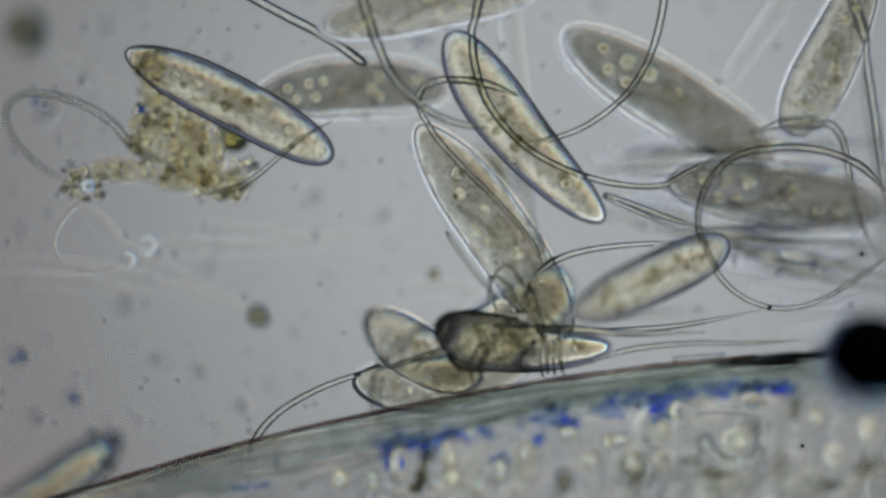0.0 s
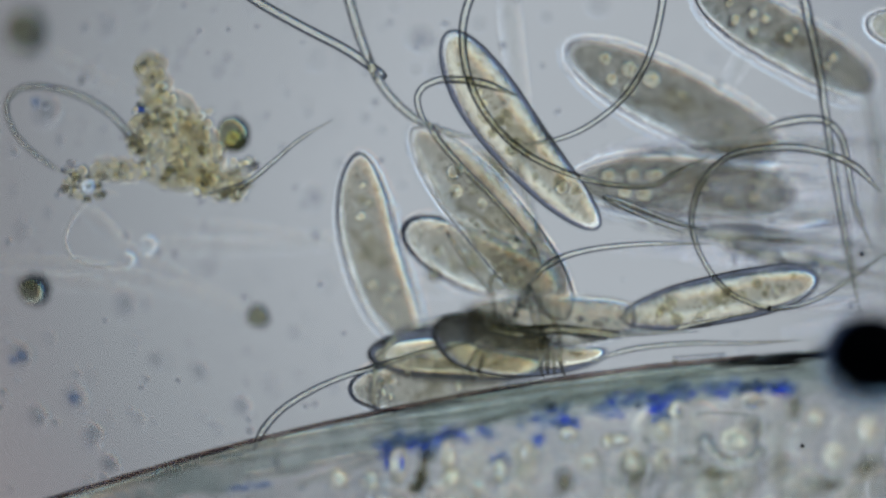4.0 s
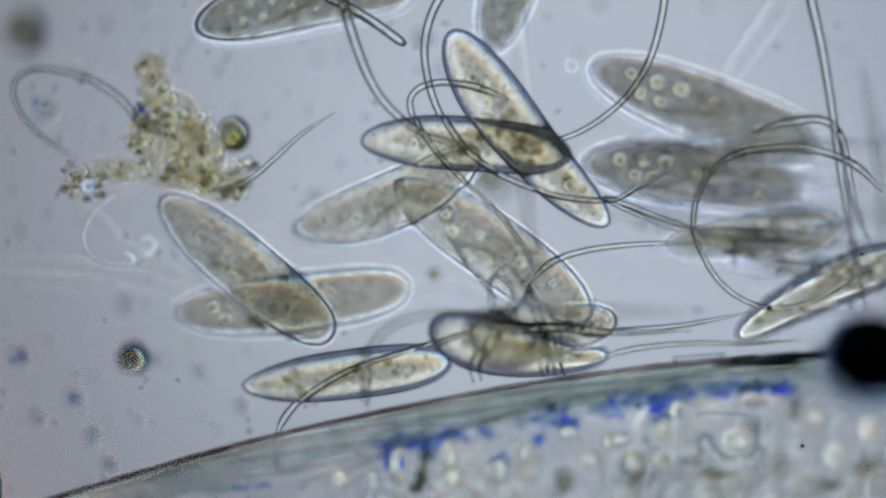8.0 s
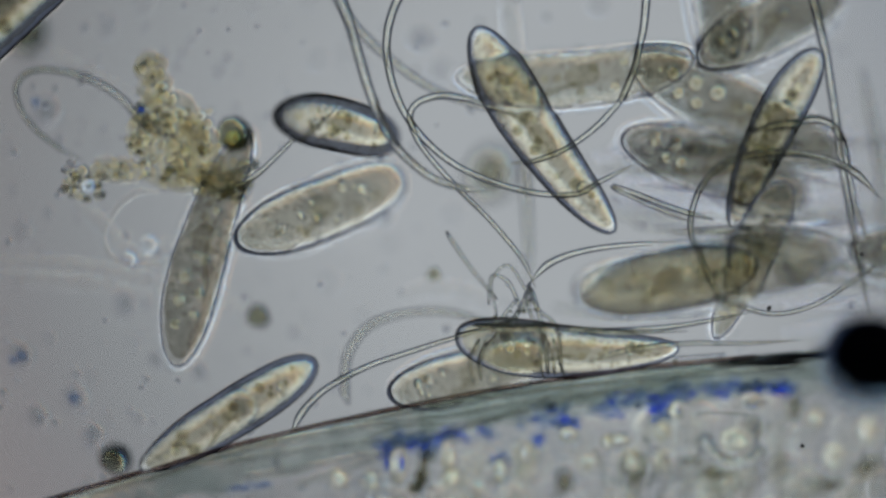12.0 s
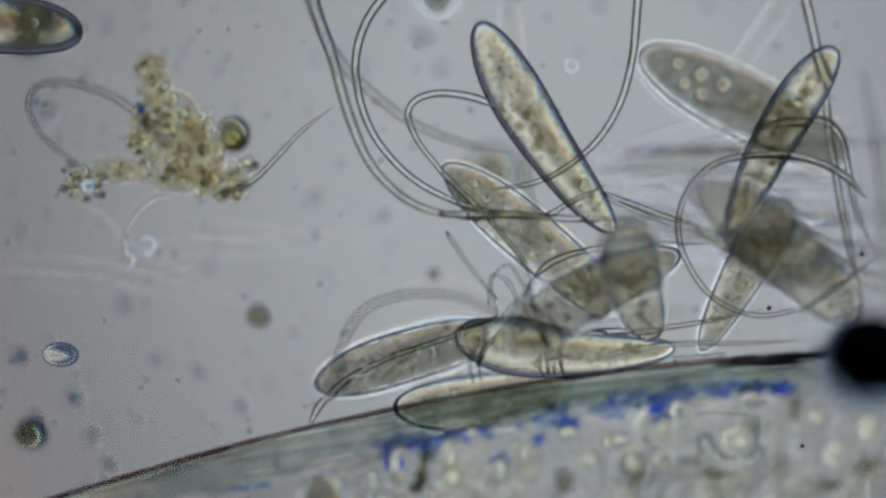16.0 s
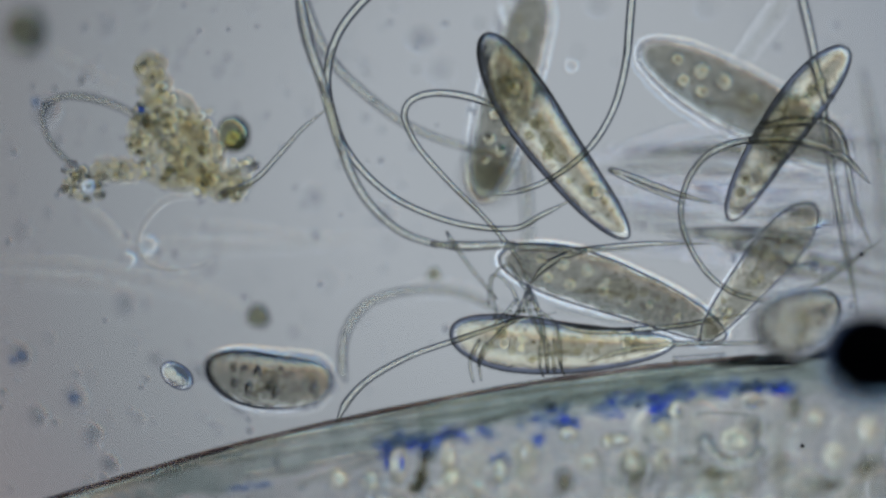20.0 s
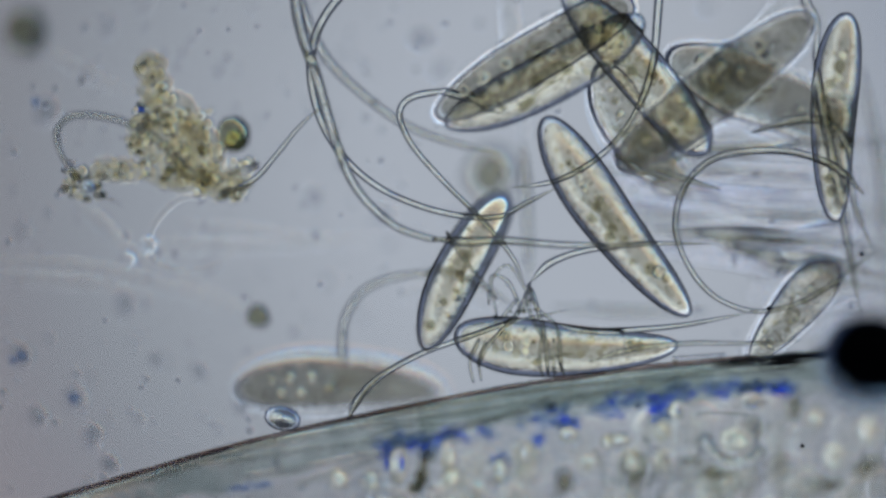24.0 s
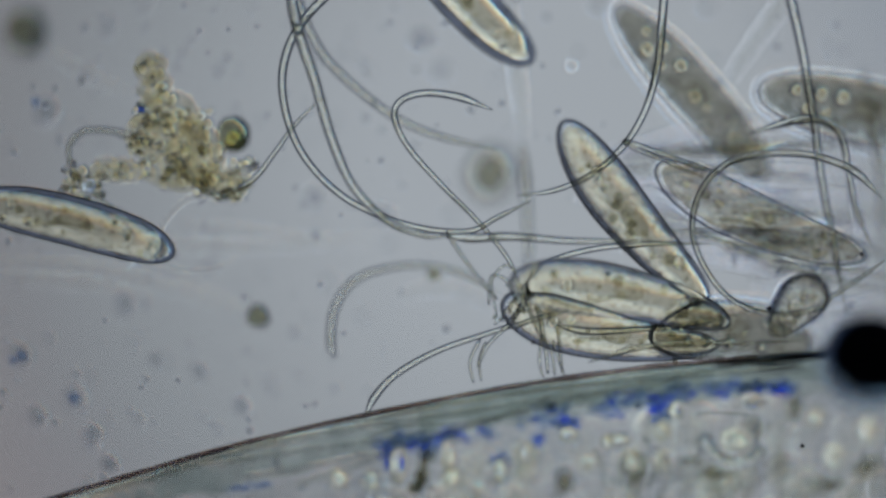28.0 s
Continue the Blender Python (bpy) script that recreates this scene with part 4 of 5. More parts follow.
    walk(SWIM["T2"], [
        (0, lie(380, 450, 170, 790, 150, -110)), (0.5, lie(380, 525, 190, 870, 130, -110)), (1, lie(380, 800, 60, 1030, -150, -110)),
        (1.5, lie(380, 880, -60, 1100, -300, -110)), (28, lie(380, 900, -500, 1100, -740, -110))])
    walk(SWIM["T3"], [
        (0, lie(390, 568, 45, 950, -30, 60)), (0.5, lie(390, 434, 30, 810, -10, 60)), (1, lie(390, 500, -80, 880, -110, 60)),
        (1.5, lie(390, 500, -200, 880, -230, 60)), (28, lie(390, 500, -500, 880, -530, 60))])
    walk(SWIM["T4"], [
        (0, lie(380, 1400, 240, 1545, -60, 20)), (0.5, lie(380, 1283, 535, 1414, 150, 20)), (1, lie(380, 1225, 495, 1440, 180, 60)),
        (1.5, lie(380, 1060, 566, 1422, 273, 40)), (2, lie(380, 1030, 620, 1280, 420, 40)), (2.5, lie(380, 980, 600, 1222, 503, 60)),
        (3, lie(380, 880, 600, 1110, 500, 100)), (3.5, lie(380, 830, 600, 1110, 545, 100)), (6, lie(380, 840, 540, 1160, 580, 100)),
        (7, lie(380, 800, 600, 1095, 560, 80)), (8, lie(380, 830, 600, 1090, 570, 80)), (9, lie(380, 790, 540, 1060, 560, 80)),
        (10, lie(380, 800, 560, 1060, 590, 80)), (10.5, lie(380, 1000, 520, 1250, 600, 60)), (11, lie(380, 970, 560, 1300, 560, 60)),
        (11.5, lie(380, 1050, 480, 1260, 580, 60)), (12, lie(380, 1020, 520, 1340, 470, 80)), (12.5, lie(380, 957, 513, 1190, 520, 60)),
        (14.5, lie(380, 930, 540, 1080, 570, 60)), (15, lie(380, 1170, 440, 1250, 620, 90)), (16, lie(380, 1100, 400, 1150, 600, 90)),
        (16.5, lie(380, 1060, 371, 1090, 640, 80)), (17, lie(380, 1120, 470, 1360, 580, 60)), (18, lie(380, 1130, 600, 1300, 500, 60)),
        (19, lie(380, 1330, 560, 1530, 480, 120)), (20, lie(380, 1350, 590, 1480, 540, 100)), (21, lie(380, 1180, 610, 1210, 430, -100)),
        (21.5, lie(380, 1250, 640, 1490, 500, 60)), (23.5, lie(380, 1650, 520, 1900, 450, 60)), (28, lie(380, 1750, 520, 2000, 450, 60))])
    walk(SWIM["T5"], [
        (0, lie(400, 1010, 560, 1290, 430, 60)), (0.5, lie(400, 990, 364, 1160, 606, 0)), (1, lie(400, 1010, 490, 1310, 620, 0)),
        (1.5, lie(400, 1048, 535, 1420, 586, 0)), (2, lie(400, 1175, 565, 1560, 580, 0)), (2.5, lie(400, 1250, 600, 1540, 380, 0)),
        (3, lie(400, 1210, 610, 1550, 410, 0)), (3.5, lie(400, 1120, 570, 1470, 510, 0)), (5.5, lie(400, 1070, 535, 1424, 404, 0)),
        (6, lie(400, 880, 450, 1130, 530, 40)), (6.5, lie(400, 351, 545, 695, 420, 0)), (7, lie(400, 500, 430, 690, 720, 0)),
        (7.5, lie(400, 424, 604, 760, 710, 0)), (8, lie(400, 430, 685, 800, 640, 0)), (8.5, lie(400, 533, 665, 860, 624, 0)),
        (9, lie(400, 560, 685, 920, 610, 0)), (9.5, lie(400, 434, 727, 720, 600, 0)), (10, lie(400, 585, 655, 885, 430, 0)),
        (10.5, lie(400, 690, 620, 940, 520, 60)), (11, lie(400, 640, 640, 940, 560, 80)), (11.5, lie(400, 444, 655, 838, 513, 0)),
        (12, lie(400, 250, 830, 560, 640, 0)), (12.5, lie(400, 190, 836, 564, 675, 0)), (14.5, lie(400, 0, 1050, 350, 1000, 0)),
        (28, lie(400, -200, 1200, 150, 1150, 0))])
    walk(SWIM["Y5"], [
        (0, lie(400, 700, 1250, 1050, 1200, 0)), (14, lie(400, 300, 1150, 650, 1100, 0)), (15, lie(400, 200, 1050, 550, 1000, 0)),
        (15.5, lie(400, 450, 830, 760, 740, -60)), (16, lie(400, 560, 680, 860, 590, 0)), (16.5, lie(400, 424, 776, 727, 574, 0)),
        (17, lie(400, 500, 680, 730, 585, 0)), (17.5, lie(400, 392, 604, 735, 715, -90)), (18, lie(400, 660, 695, 900, 655, -110)),
        (18.5, lie(400, 778, 660, 1140, 626, -60)), (19, lie(400, 705, 648, 1060, 650, -50)), (19.3, lie(400, 700, 720, 1050, 700, -100)),
        (19.6, lie(400, 720, 960, 1080, 930, 0)), (20, lie(400, 720, 1050, 1080, 1020, 0)), (28, lie(400, 900, 1250, 1260, 1220, 0))])
    walk(SWIM["X5"], [
        (0, lie(400, -1000, 700, -610, 630, 0)), (22, lie(400, -800, 720, -410, 650, 0)), (23.5, lie(400, 697, 515, 924, 273, -80)),
        (24, lie(400, 745, 615, 890, 340, -20)), (24.5, lie(400, 782, 666, 782, 470, -20)), (25, lie(400, 720, 615, 845, 425, -20)), (25.2, lie(400, 640, 425, 900, 330, -20)), (25.3, lie(400, 508, 395, 850, 380, -20)),
        (25.5, lie(400, 420, 379, 715, 394, -20)), (26, lie(400, 265, 405, 665, 400, 0)), (26.5, lie(400, 176, 394, 567, 409, 0)),
        (27, lie(400, 25, 350, 400, 440, 0)), (27.5, lie(400, -40, 365, 348, 440, 0)), (28, lie(400, -80, 345, 315, 443, 0))])
    walk(SWIM["T6"], [
        (0, lie(360, 650, 565, 840, 680, 20)), (0.5, lie(360, 727, 565, 1000, 480, 20)), (1, lie(360, 705, 560, 900, 640, 20)),
        (1.5, lie(360, 573, 485, 887, 343, 20)), (2, lie(360, 810, 440, 1130, 270, 20)), (2.5, lie(360, 1010, 311, 1260, 220, 20)),
        (3, lie(360, 1310, 165, 1640, 40, 20)), (3.5, lie(360, 1445, 50, 1800, 60, 20)), (5.5, lie(360, 1700, 50, 2050, 60, 20)),
        (6.5, lie(360, 1280, 90, 1630, 200, 20)), (7, lie(360, 1600, 120, 1950, 200, 20)), (28, lie(360, 2000, 120, 2350, 200, 20))])
    walk(SWIM["T7"], [
        (0, lie(415, 210, 80, 605, 285, 0)), (0.5, lie(415, 636, 60, 810, 435, 0)), (1, lie(415, 730, 222, 795, 630, 0)),
        (1.5, lie(415, 745, 313, 735, 700, 0)), (2, lie(415, 690, 240, 705, 640, 0)), (2.5, lie(415, 680, 500, 830, 700, -110)),
        (3, lie(415, 655, 690, 940, 650, -110)), (3.5, lie(415, 660, 690, 960, 650, -110)), (5.5, lie(415, 666, 282, 848, 560, 0)),
        (6, lie(415, 615, 400, 800, 620, 30)), (6.5, lie(415, 685, 445, 940, 600, 40)), (7, lie(415, 690, 430, 915, 590, 60)),
        (7.5, lie(415, 690, 400, 880, 600, 60)), (8, lie(415, 640, 245, 1010, 270, 0)), (8.5, lie(415, 775, 290, 1180, 270, 30)),
        (9, lie(415, 700, 310, 1110, 480, 0)), (9.5, lie(415, 586, 222, 930, 404, 0)), (10, lie(415, 450, 200, 830, 320, 0)),
        (10.5, lie(415, 300, 160, 690, 250, 0)), (11, lie(415, 170, 155, 580, 200, 0)), (11.5, lie(415, 343, 260, 656, 125, -20)),
        (12, lie(415, 490, 200, 700, 245, 0)), (12.5, lie(415, 392, 250, 604, 160, 0)), (13.2, lie(415, -50, 300, 180, 190, 0)),
        (13.8, lie(415, -500, 350, -200, 250, 0)), (16, lie(415, -400, -400, -100, -500, 0)), (19, lie(415, 600, -700, 1000, -700, 0)),
        (20.5, lie(415, 1250, -500, 1600, -450, 0)), (21, lie(415, 1000, -450, 1030, -50, 0)), (21.5, lie(415, 830, -80, 900, 330, -80)),
        (23.5, lie(415, 873, 91, 1227, 273, 0)), (24, lie(415, 1000, -20, 1255, 270, 0)), (24.5, lie(415, 963, 121, 1327, 212, 0)),
        (25, lie(415, 830, 25, 1200, 115, 0)), (25.5, lie(415, 1124, 151, 1450, 136, 0)), (26, lie(415, 1215, 35, 1610, 105, 0)),
        (26.5, lie(415, 1363, 30, 1740, 110, 0)), (27, lie(415, 1490, 55, 1870, 130, 0)), (28, lie(415, 1650, 60, 2030, 140, 0))])
    walk(SWIM["Y7"], [
        (0, lie(415, 300, -700, 650, -800, 0)), (13, lie(415, 300, -350, 620, -520, 0)), (13.8, lie(415, 380, -20, 680, -230, 0)),
        (14.5, lie(415, 444, 242, 707, 60, -40)), (15, lie(415, 350, 170, 545, 110, -20)), (15.5, lie(415, 573, 131, 917, 343, 10)),
        (16, lie(415, 785, 290, 1090, 550, 0)), (16.5, lie(415, 1050, 371, 1200, 640, 60)), (17, lie(415, 980, 460, 1380, 510, -60)),
        (17.5, lie(415, 1120, 452, 1480, 500, -60)), (18, lie(415, 1420, 490, 1810, 580, -60)), (19, lie(415, 1750, 560, 2130, 480, 0)),
        (28, lie(415, 1950, 560, 2330, 480, 0))])
    walk(SWIM["T8"], [
        (0, lie(410, 640, -400, 1000, -300, 0)), (8.5, lie(410, 640, -120, 1000, -50, 0)), (9, lie(410, 440, 38, 840, 120, 0)),
        (9.5, lie(410, 110, 30, 520, 85, 0)), (10, lie(410, -115, 40, 288, 55, 0)), (10.5, lie(410, -260, 0, 130, 45, 0)),
        (11, lie(410, -170, 190, 130, -90, 0)), (12, lie(410, -150, 180, 150, -100, 0)), (14.5, lie(410, -160, 190, 140, -90, 0)),
        (15.5, lie(410, -220, 110, 140, 20, 0)), (16, lie(410, -250, 40, 145, 50, 0)), (17, lie(410, -500, 0, -100, 50, 0)),
        (28, lie(410, -700, 0, -300, 50, 0))])
    walk(SWIM["Q"], [
        (0, lie(420, 300, -620, 340, -240, -80)), (1.5, lie(420, 300, -440, 340, -40, -80)), (2, lie(420, 430, 215, 495, 605, -80)),
        (2.5, lie(420, 485, 533, 700, 740, -80)), (3, lie(420, 440, 570, 820, 490, -80)), (3.5, lie(420, 553, 695, 850, 660, -80)),
        (5.5, lie(420, 690, 690, 960, 630, -80)), (6, lie(420, 690, 690, 950, 640, -80)), (6.5, lie(420, 573, 525, 830, 660, -80)),
        (7, lie(420, 590, 430, 930, 630, -80)), (7.5, lie(420, 690, 430, 960, 620, -80)), (8, lie(420, 300, 560, 730, 510, -80)),
        (8.5, lie(420, 432, 533, 840, 600, 0)), (9, lie(420, 420, 620, 800, 610, 0)), (9.5, lie(420, 606, 586, 980, 640, 0)),
        (10, lie(420, 730, 640, 1060, 590, -80)), (10.5, lie(420, 690, 690, 960, 620, -80)), (15, lie(420, 690, 700, 960, 640, -80)),
        (16, lie(420, 700, 725, 1000, 690, -80)), (16.5, lie(420, 800, 920, 1150, 880, -80)), (17, lie(420, 900, 1060, 1250, 1020, -80)),
        (18, lie(420, 900, 1100, 1250, 1060, -80)), (28, lie(420, 900, 1100, 1250, 1050, -80))])
    walk(SWIM["S"], [
        (0, lie(438, -300, -200, 50, -300, 0)), (7.5, lie(438, 100, -100, 450, -180, 0)), (8, lie(438, 345, 40, 720, -20, -40)),
        (8.5, lie(438, 345, 230, 560, 0, -20)), (9, lie(438, 575, 465, 660, 110, -80)), (9.5, lie(438, 424, 360, 515, 110, -90)),
        (10, lie(438, 0, 880, 290, 595, 0)), (10.5, lie(438, -60, 900, 215, 755, 0)), (11, lie(438, -250, 980, 80, 815, 0)),
        (11.5, lie(438, -300, 700, 0, 500, 0)), (12, lie(438, 300, 650, 430, 225, -20)), (12.25, lie(438, 270, 560, 590, 350, -20)),
        (12.5, lie(438, 291, 392, 614, 473, -10)), (14.5, lie(438, 646, 505, 878, 202, 0)), (15, lie(438, 1060, 590, 1180, 205, 20)),
        (15.5, lie(438, 978, 590, 1200, 263, 50)), (16, lie(438, 900, 600, 1200, 440, 70)), (16.5, lie(438, 727, 412, 1070, 345, 20)),
        (17, lie(438, 930, 425, 1070, 125, 10)), (17.5, lie(438, 1008, 533, 998, 109, 20)), (18, lie(438, 990, 560, 1245, 410, 20)),
        (18.5, lie(438, 960, 590, 1200, 505, 20)), (19, lie(438, 960, 585, 1150, 565, 20)), (19.5, lie(438, 950, 560, 1245, 580, 20)),
        (20, lie(438, 885, 445, 1290, 590, 10)), (20.5, lie(438, 828, 412, 1252, 563, 0)), (21, lie(438, 740, 365, 1160, 515, 0)),
        (21.5, lie(438, 988, 553, 1412, 380, 0)), (23.5, lie(438, 455, 712, 818, 621, -130)), (24, lie(438, 415, 680, 780, 690, -150)),
        (24.5, lie(438, 373, 485, 630, 712, -130)), (25, lie(438, 650, 425, 490, 745, -130)), (25.5, lie(438, 775, 273, 564, 545, -60)),
        (26, lie(438, 890, 40, 640, 350, 60)), (26.5, lie(438, 940, 45, 651, 440, 40)), (27, lie(438, 890, -30, 655, 285, 60)),
        (27.5, lie(438, 888, 45, 570, 318, 90)), (28, lie(438, 950, -350, 640, -100, 90))])
    walk(SWIM["P"], [
        (0, lie(425, 800, 640, 1000, 500, -100)), (0.5, lie(425, 727, 565, 970, 400, -100)), (1, lie(425, 615, 540, 900, 370, 0)),
        (1.5, lie(425, 644, 565, 950, 480, -20)), (2, lie(425, 742, 335, 706, 560, 0)), (2.5, lie(425, 606, 240, 808, 412, -20)),
        (3, lie(425, 680, 370, 960, 500, -100)), (3.5, lie(425, 760, 400, 1000, 540, -100)), (5.5, lie(425, 500, 435, 800, 400, -100)),
        (6, lie(425, 520, 460, 800, 430, -100)), (6.5, lie(425, 432, 364, 800, 364, -100)), (7, lie(425, 405, 448, 640, 572, -100)),
        (7.5, lie(425, 333, 452, 515, 310, -60)), (8, lie(425, 285, 350, 585, 600, 20)), (8.5, lie(425, 543, 480, 910, 570, -70)),
        (9, lie(425, 372, 556, 398, 541, -210)), (9.5, lie(425, 353, 687, 575, 300, -100)), (9.75, lie(425, 400, 520, 740, 420, -100)),
        (10, lie(425, 490, 350, 870, 550, -60)), (10.5, lie(425, 573, 525, 960, 450, -100)), (11, lie(425, 765, 510, 950, 460, -70)),
        (11.5, lie(425, 535, 331, 940, 335, 20)), (12, lie(425, 420, 430, 708, 315, -60)), (12.5, lie(425, 420, 260, 718, 335, -60)),
        (14.5, lie(425, 100, 70, 430, 262, -60)), (15, lie(425, 390, -230, 430, 100, -100)), (16, lie(425, 250, -260, 330, -20, -100)),
        (16.5, lie(425, 141, 20, 255, 275, -50)), (17, lie(425, -150, -250, -50, 0, -100)), (28, lie(425, -500, -300, -400, 0, -100))])
    walk(SWIM["N"], [
        (0, lie(420, 900, -700, 1200, -1000, -40)), (6, lie(420, 640, -560, 860, -850, -110)), (6.5, lie(420, 590, -240, 810, -520, -110)), (7, lie(420, 555, 105, 775, 350, -110)), (7.5, lie(420, 620, -280, 860, -40, -110)),
        (8, lie(420, 660, -640, 900, -400, -110)), (15, lie(420, 760, -100, 960, -400, -40)), (16.5, lie(420, 700, 100, 860, -250, -40)),
        (17, lie(420, 615, 235, 745, -110, -40)), (17.5, lie(420, 740, -40, 960, -350, -40)), (18, lie(420, 665, 275, 960, -10, -40)),
        (18.5, lie(420, 737, 394, 1020, 131, -60)), (19, lie(420, 540, 660, 830, 360, 0)), (19.5, lie(420, 321, 808, 614, 646, 0)),
        (20, lie(420, 370, 655, 578, 685, -10)), (20.5, lie(420, 202, 370, 495, 624, -80)), (21, lie(420, 65, 245, 408, 522, -100)),
        (21.5, lie(420, -20, 90, 255, 375, -80)), (22.3, lie(420, -350, -200, -60, 60, -40)), (28, lie(420, -700, -300, -400, 0, -40))])
    walk(SWIM["M"], [
        (0, lie(420, 640, 1500, 560, 1130, -80)), (16.3, lie(420, 640, 1200, 560, 830, -80)), (17, lie(420, 580, 750, 450, 345, -80)),
        (17.5, lie(420, 650, 640, 640, 330, -30)), (18, lie(420, 810, 610, 720, 290, -80)), (18.5, lie(420, 930, 510, 727, 404, -20)),
        (19, lie(420, 910, 525, 610, 310, -80)), (19.5, lie(420, 897, 530, 786, 222, -80)), (20, lie(420, 850, 350, 950, -20, -80)),
        (20.5, lie(420, 900, -100, 1000, -450, -80)), (23.5, lie(420, 545, 303, 940, 150, 0)), (24, lie(420, 770, 205, 1120, 0, 30)),
        (24.5, lie(420, 812, 348, 1160, 150, 90)), (25, lie(420, 820, 370, 1110, 130, 90)), (25.5, lie(420, 700, 500, 927, 121, -20)),
        (26, lie(420, 690, 318, 905, 30, -80)), (26.5, lie(420, 800, 150, 1000, 20, -80)), (27, lie(420, 960, 230, 1142, 78, -20)),
        (27.5, lie(420, 963, 30, 1185, 155, -40)), (28, lie(420, 1090, 10, 1360, 315, -100))])
    walk(SWIM["K"], [
        (0, lie(390, 800, -800, 850, -450, -90)), (9.5, lie(390, 850, -650, 900, -280, -90)), (10, lie(390, 1000, -400, 1080, -60, -90)),
        (10.5, lie(390, 1110, -120, 1240, 225, -90)), (11, lie(390, 930, -80, 1190, 160, -90)), (11.5, lie(390, 1110, 110, 1180, 470, -90)),
        (12, lie(390, 1240, -220, 1290, 120, -90)), (12.5, lie(390, 1120, -60, 1160, 270, -90)), (14.5, lie(390, 800, -750, 850, -400, -90)),
        (15, lie(390, 800, -700, 850, -350, -90)), (16, lie(390, 800, -500, 850, -130, -90)), (17, lie(390, 900, -230, 950, 125, -90)),
        (17.5, lie(390, 654, 149, 785, 442, -90)), (18, lie(390, 418, 60, 610, 438, -60)), (18.5, lie(390, 636, 465, 900, 590, -60)),
        (19, lie(390, 810, 608, 1170, 625, -90)), (19.5, lie(390, 900, 800, 1240, 790, -90)), (20, lie(390, 1000, 960, 1340, 930, -90)),
        (21, lie(390, 1100, 1050, 1450, 1020, -90)), (23, lie(390, 1400, 1120, 1750, 1090, -90)), (28, lie(390, 1700, 1150, 2050, 1120, -90))])
    walk(SWIM["R"], [
        (0, lie(435, 1620, 60, 1640, 460, 30)), (0.5, lie(435, 1480, 150, 1560, 540, 20)), (1, lie(435, 1350, -80, 1480, 290, -70)),
        (1.5, lie(435, 1070, 10, 1440, 130, -70)), (2, lie(435, 1180, -120, 1285, 190, -70)), (2.5, lie(435, 1190, -60, 1560, 60, -70)),
        (3, lie(435, 1180, 85, 1530, 260, -70)), (3.5, lie(435, 1220, 50, 1540, 230, -70)), (5.5, lie(435, 1230, -160, 1560, -40, -70)),
        (7, lie(435, 740, -110, 1080, 48, 0)), (8, lie(435, 980, -320, 870, 90, -40)), (8.5, lie(435, 690, 10, 1010, 240, 0)),
        (9, lie(435, 740, -200, 840, 130, -70)), (9.5, lie(435, 680, -180, 770, 120, -70)), (10, lie(435, 640, -60, 792, 142, -70)),
        (10.5, lie(435, 790, 20, 720, 168, 0)), (11, lie(435, 805, -10, 740, 172, 0)), (11.5, lie(435, 800, -60, 705, 130, 0)),
        (12, lie(435, 860, -380, 740, -60, -70)), (14.5, lie(435, 900, -350, 840, 0, -70)), (15, lie(435, 890, -60, 860, 350, -70)),
        (16, lie(435, 780, -380, 775, 25, -70)), (17, lie(435, 940, -300, 945, -20, -70)), (18, lie(435, 1000, -150, 1010, 210, -70)),
        (18.5, lie(435, 960, -250, 990, 85, -70)), (19, lie(435, 1120, -200, 1295, 95, -70)), (19.5, lie(435, 1280, 60, 1480, 440, -70)),
        (20, lie(435, 1600, 300, 1750, 650, -70)), (21, lie(435, 1600, -200, 1780, 180, -70)), (21.5, lie(435, 1400, 0, 1640, 280, -70)),
        (22.5, lie(435, 1350, 130, 1700, 160, -70)), (23.5, lie(435, 1190, 270, 1490, 0, -70)), (24, lie(435, 1090, 300, 1445, 20, 60)),
        (24.5, lie(435, 1008, 545, 1110, 360, -70)), (25, lie(435, 990, 575, 1085, 440, -70)), (25.5, lie(435, 880, 400, 1040, 200, -70)),
        (26, lie(435, 900, -40, 1060, -330, -70)), (26.5, lie(435, 880, 60, 1080, -230, -70)), (27, lie(435, 880, 145, 1080, -60, -70)),
        (28, lie(435, 850, -150, 1120, -420, -70))])
    walk(SWIM["V"], [
        (0, lie(415, 1500, -700, 1850, -600, 0)), (22, lie(415, 1500, -300, 1850, -200, 0)), (23.5, lie(415, 1170, 90, 1480, 220, 60)),
        (24, lie(415, 1050, 120, 1210, 355, -50)), (25, lie(415, 1060, 180, 1230, 270, 0)), (25.25, lie(415, 1050, 250, 1180, 180, 0)),
        (25.5, lie(415, 1048, 235, 1145, 55, 0)), (25.75, lie(415, 930, 225, 1230, 245, -30)), (26, lie(415, 1000, 158, 1140, 520, -20)),
        (26.5, lie(415, 880, 150, 1257, 136, 0)), (27, lie(415, 870, 310, 1290, 410, -40)), (27.5, lie(415, 1024, 258, 1388, 394, 0)),
        (28, lie(415, 1155, 305, 1530, 465, 0))])
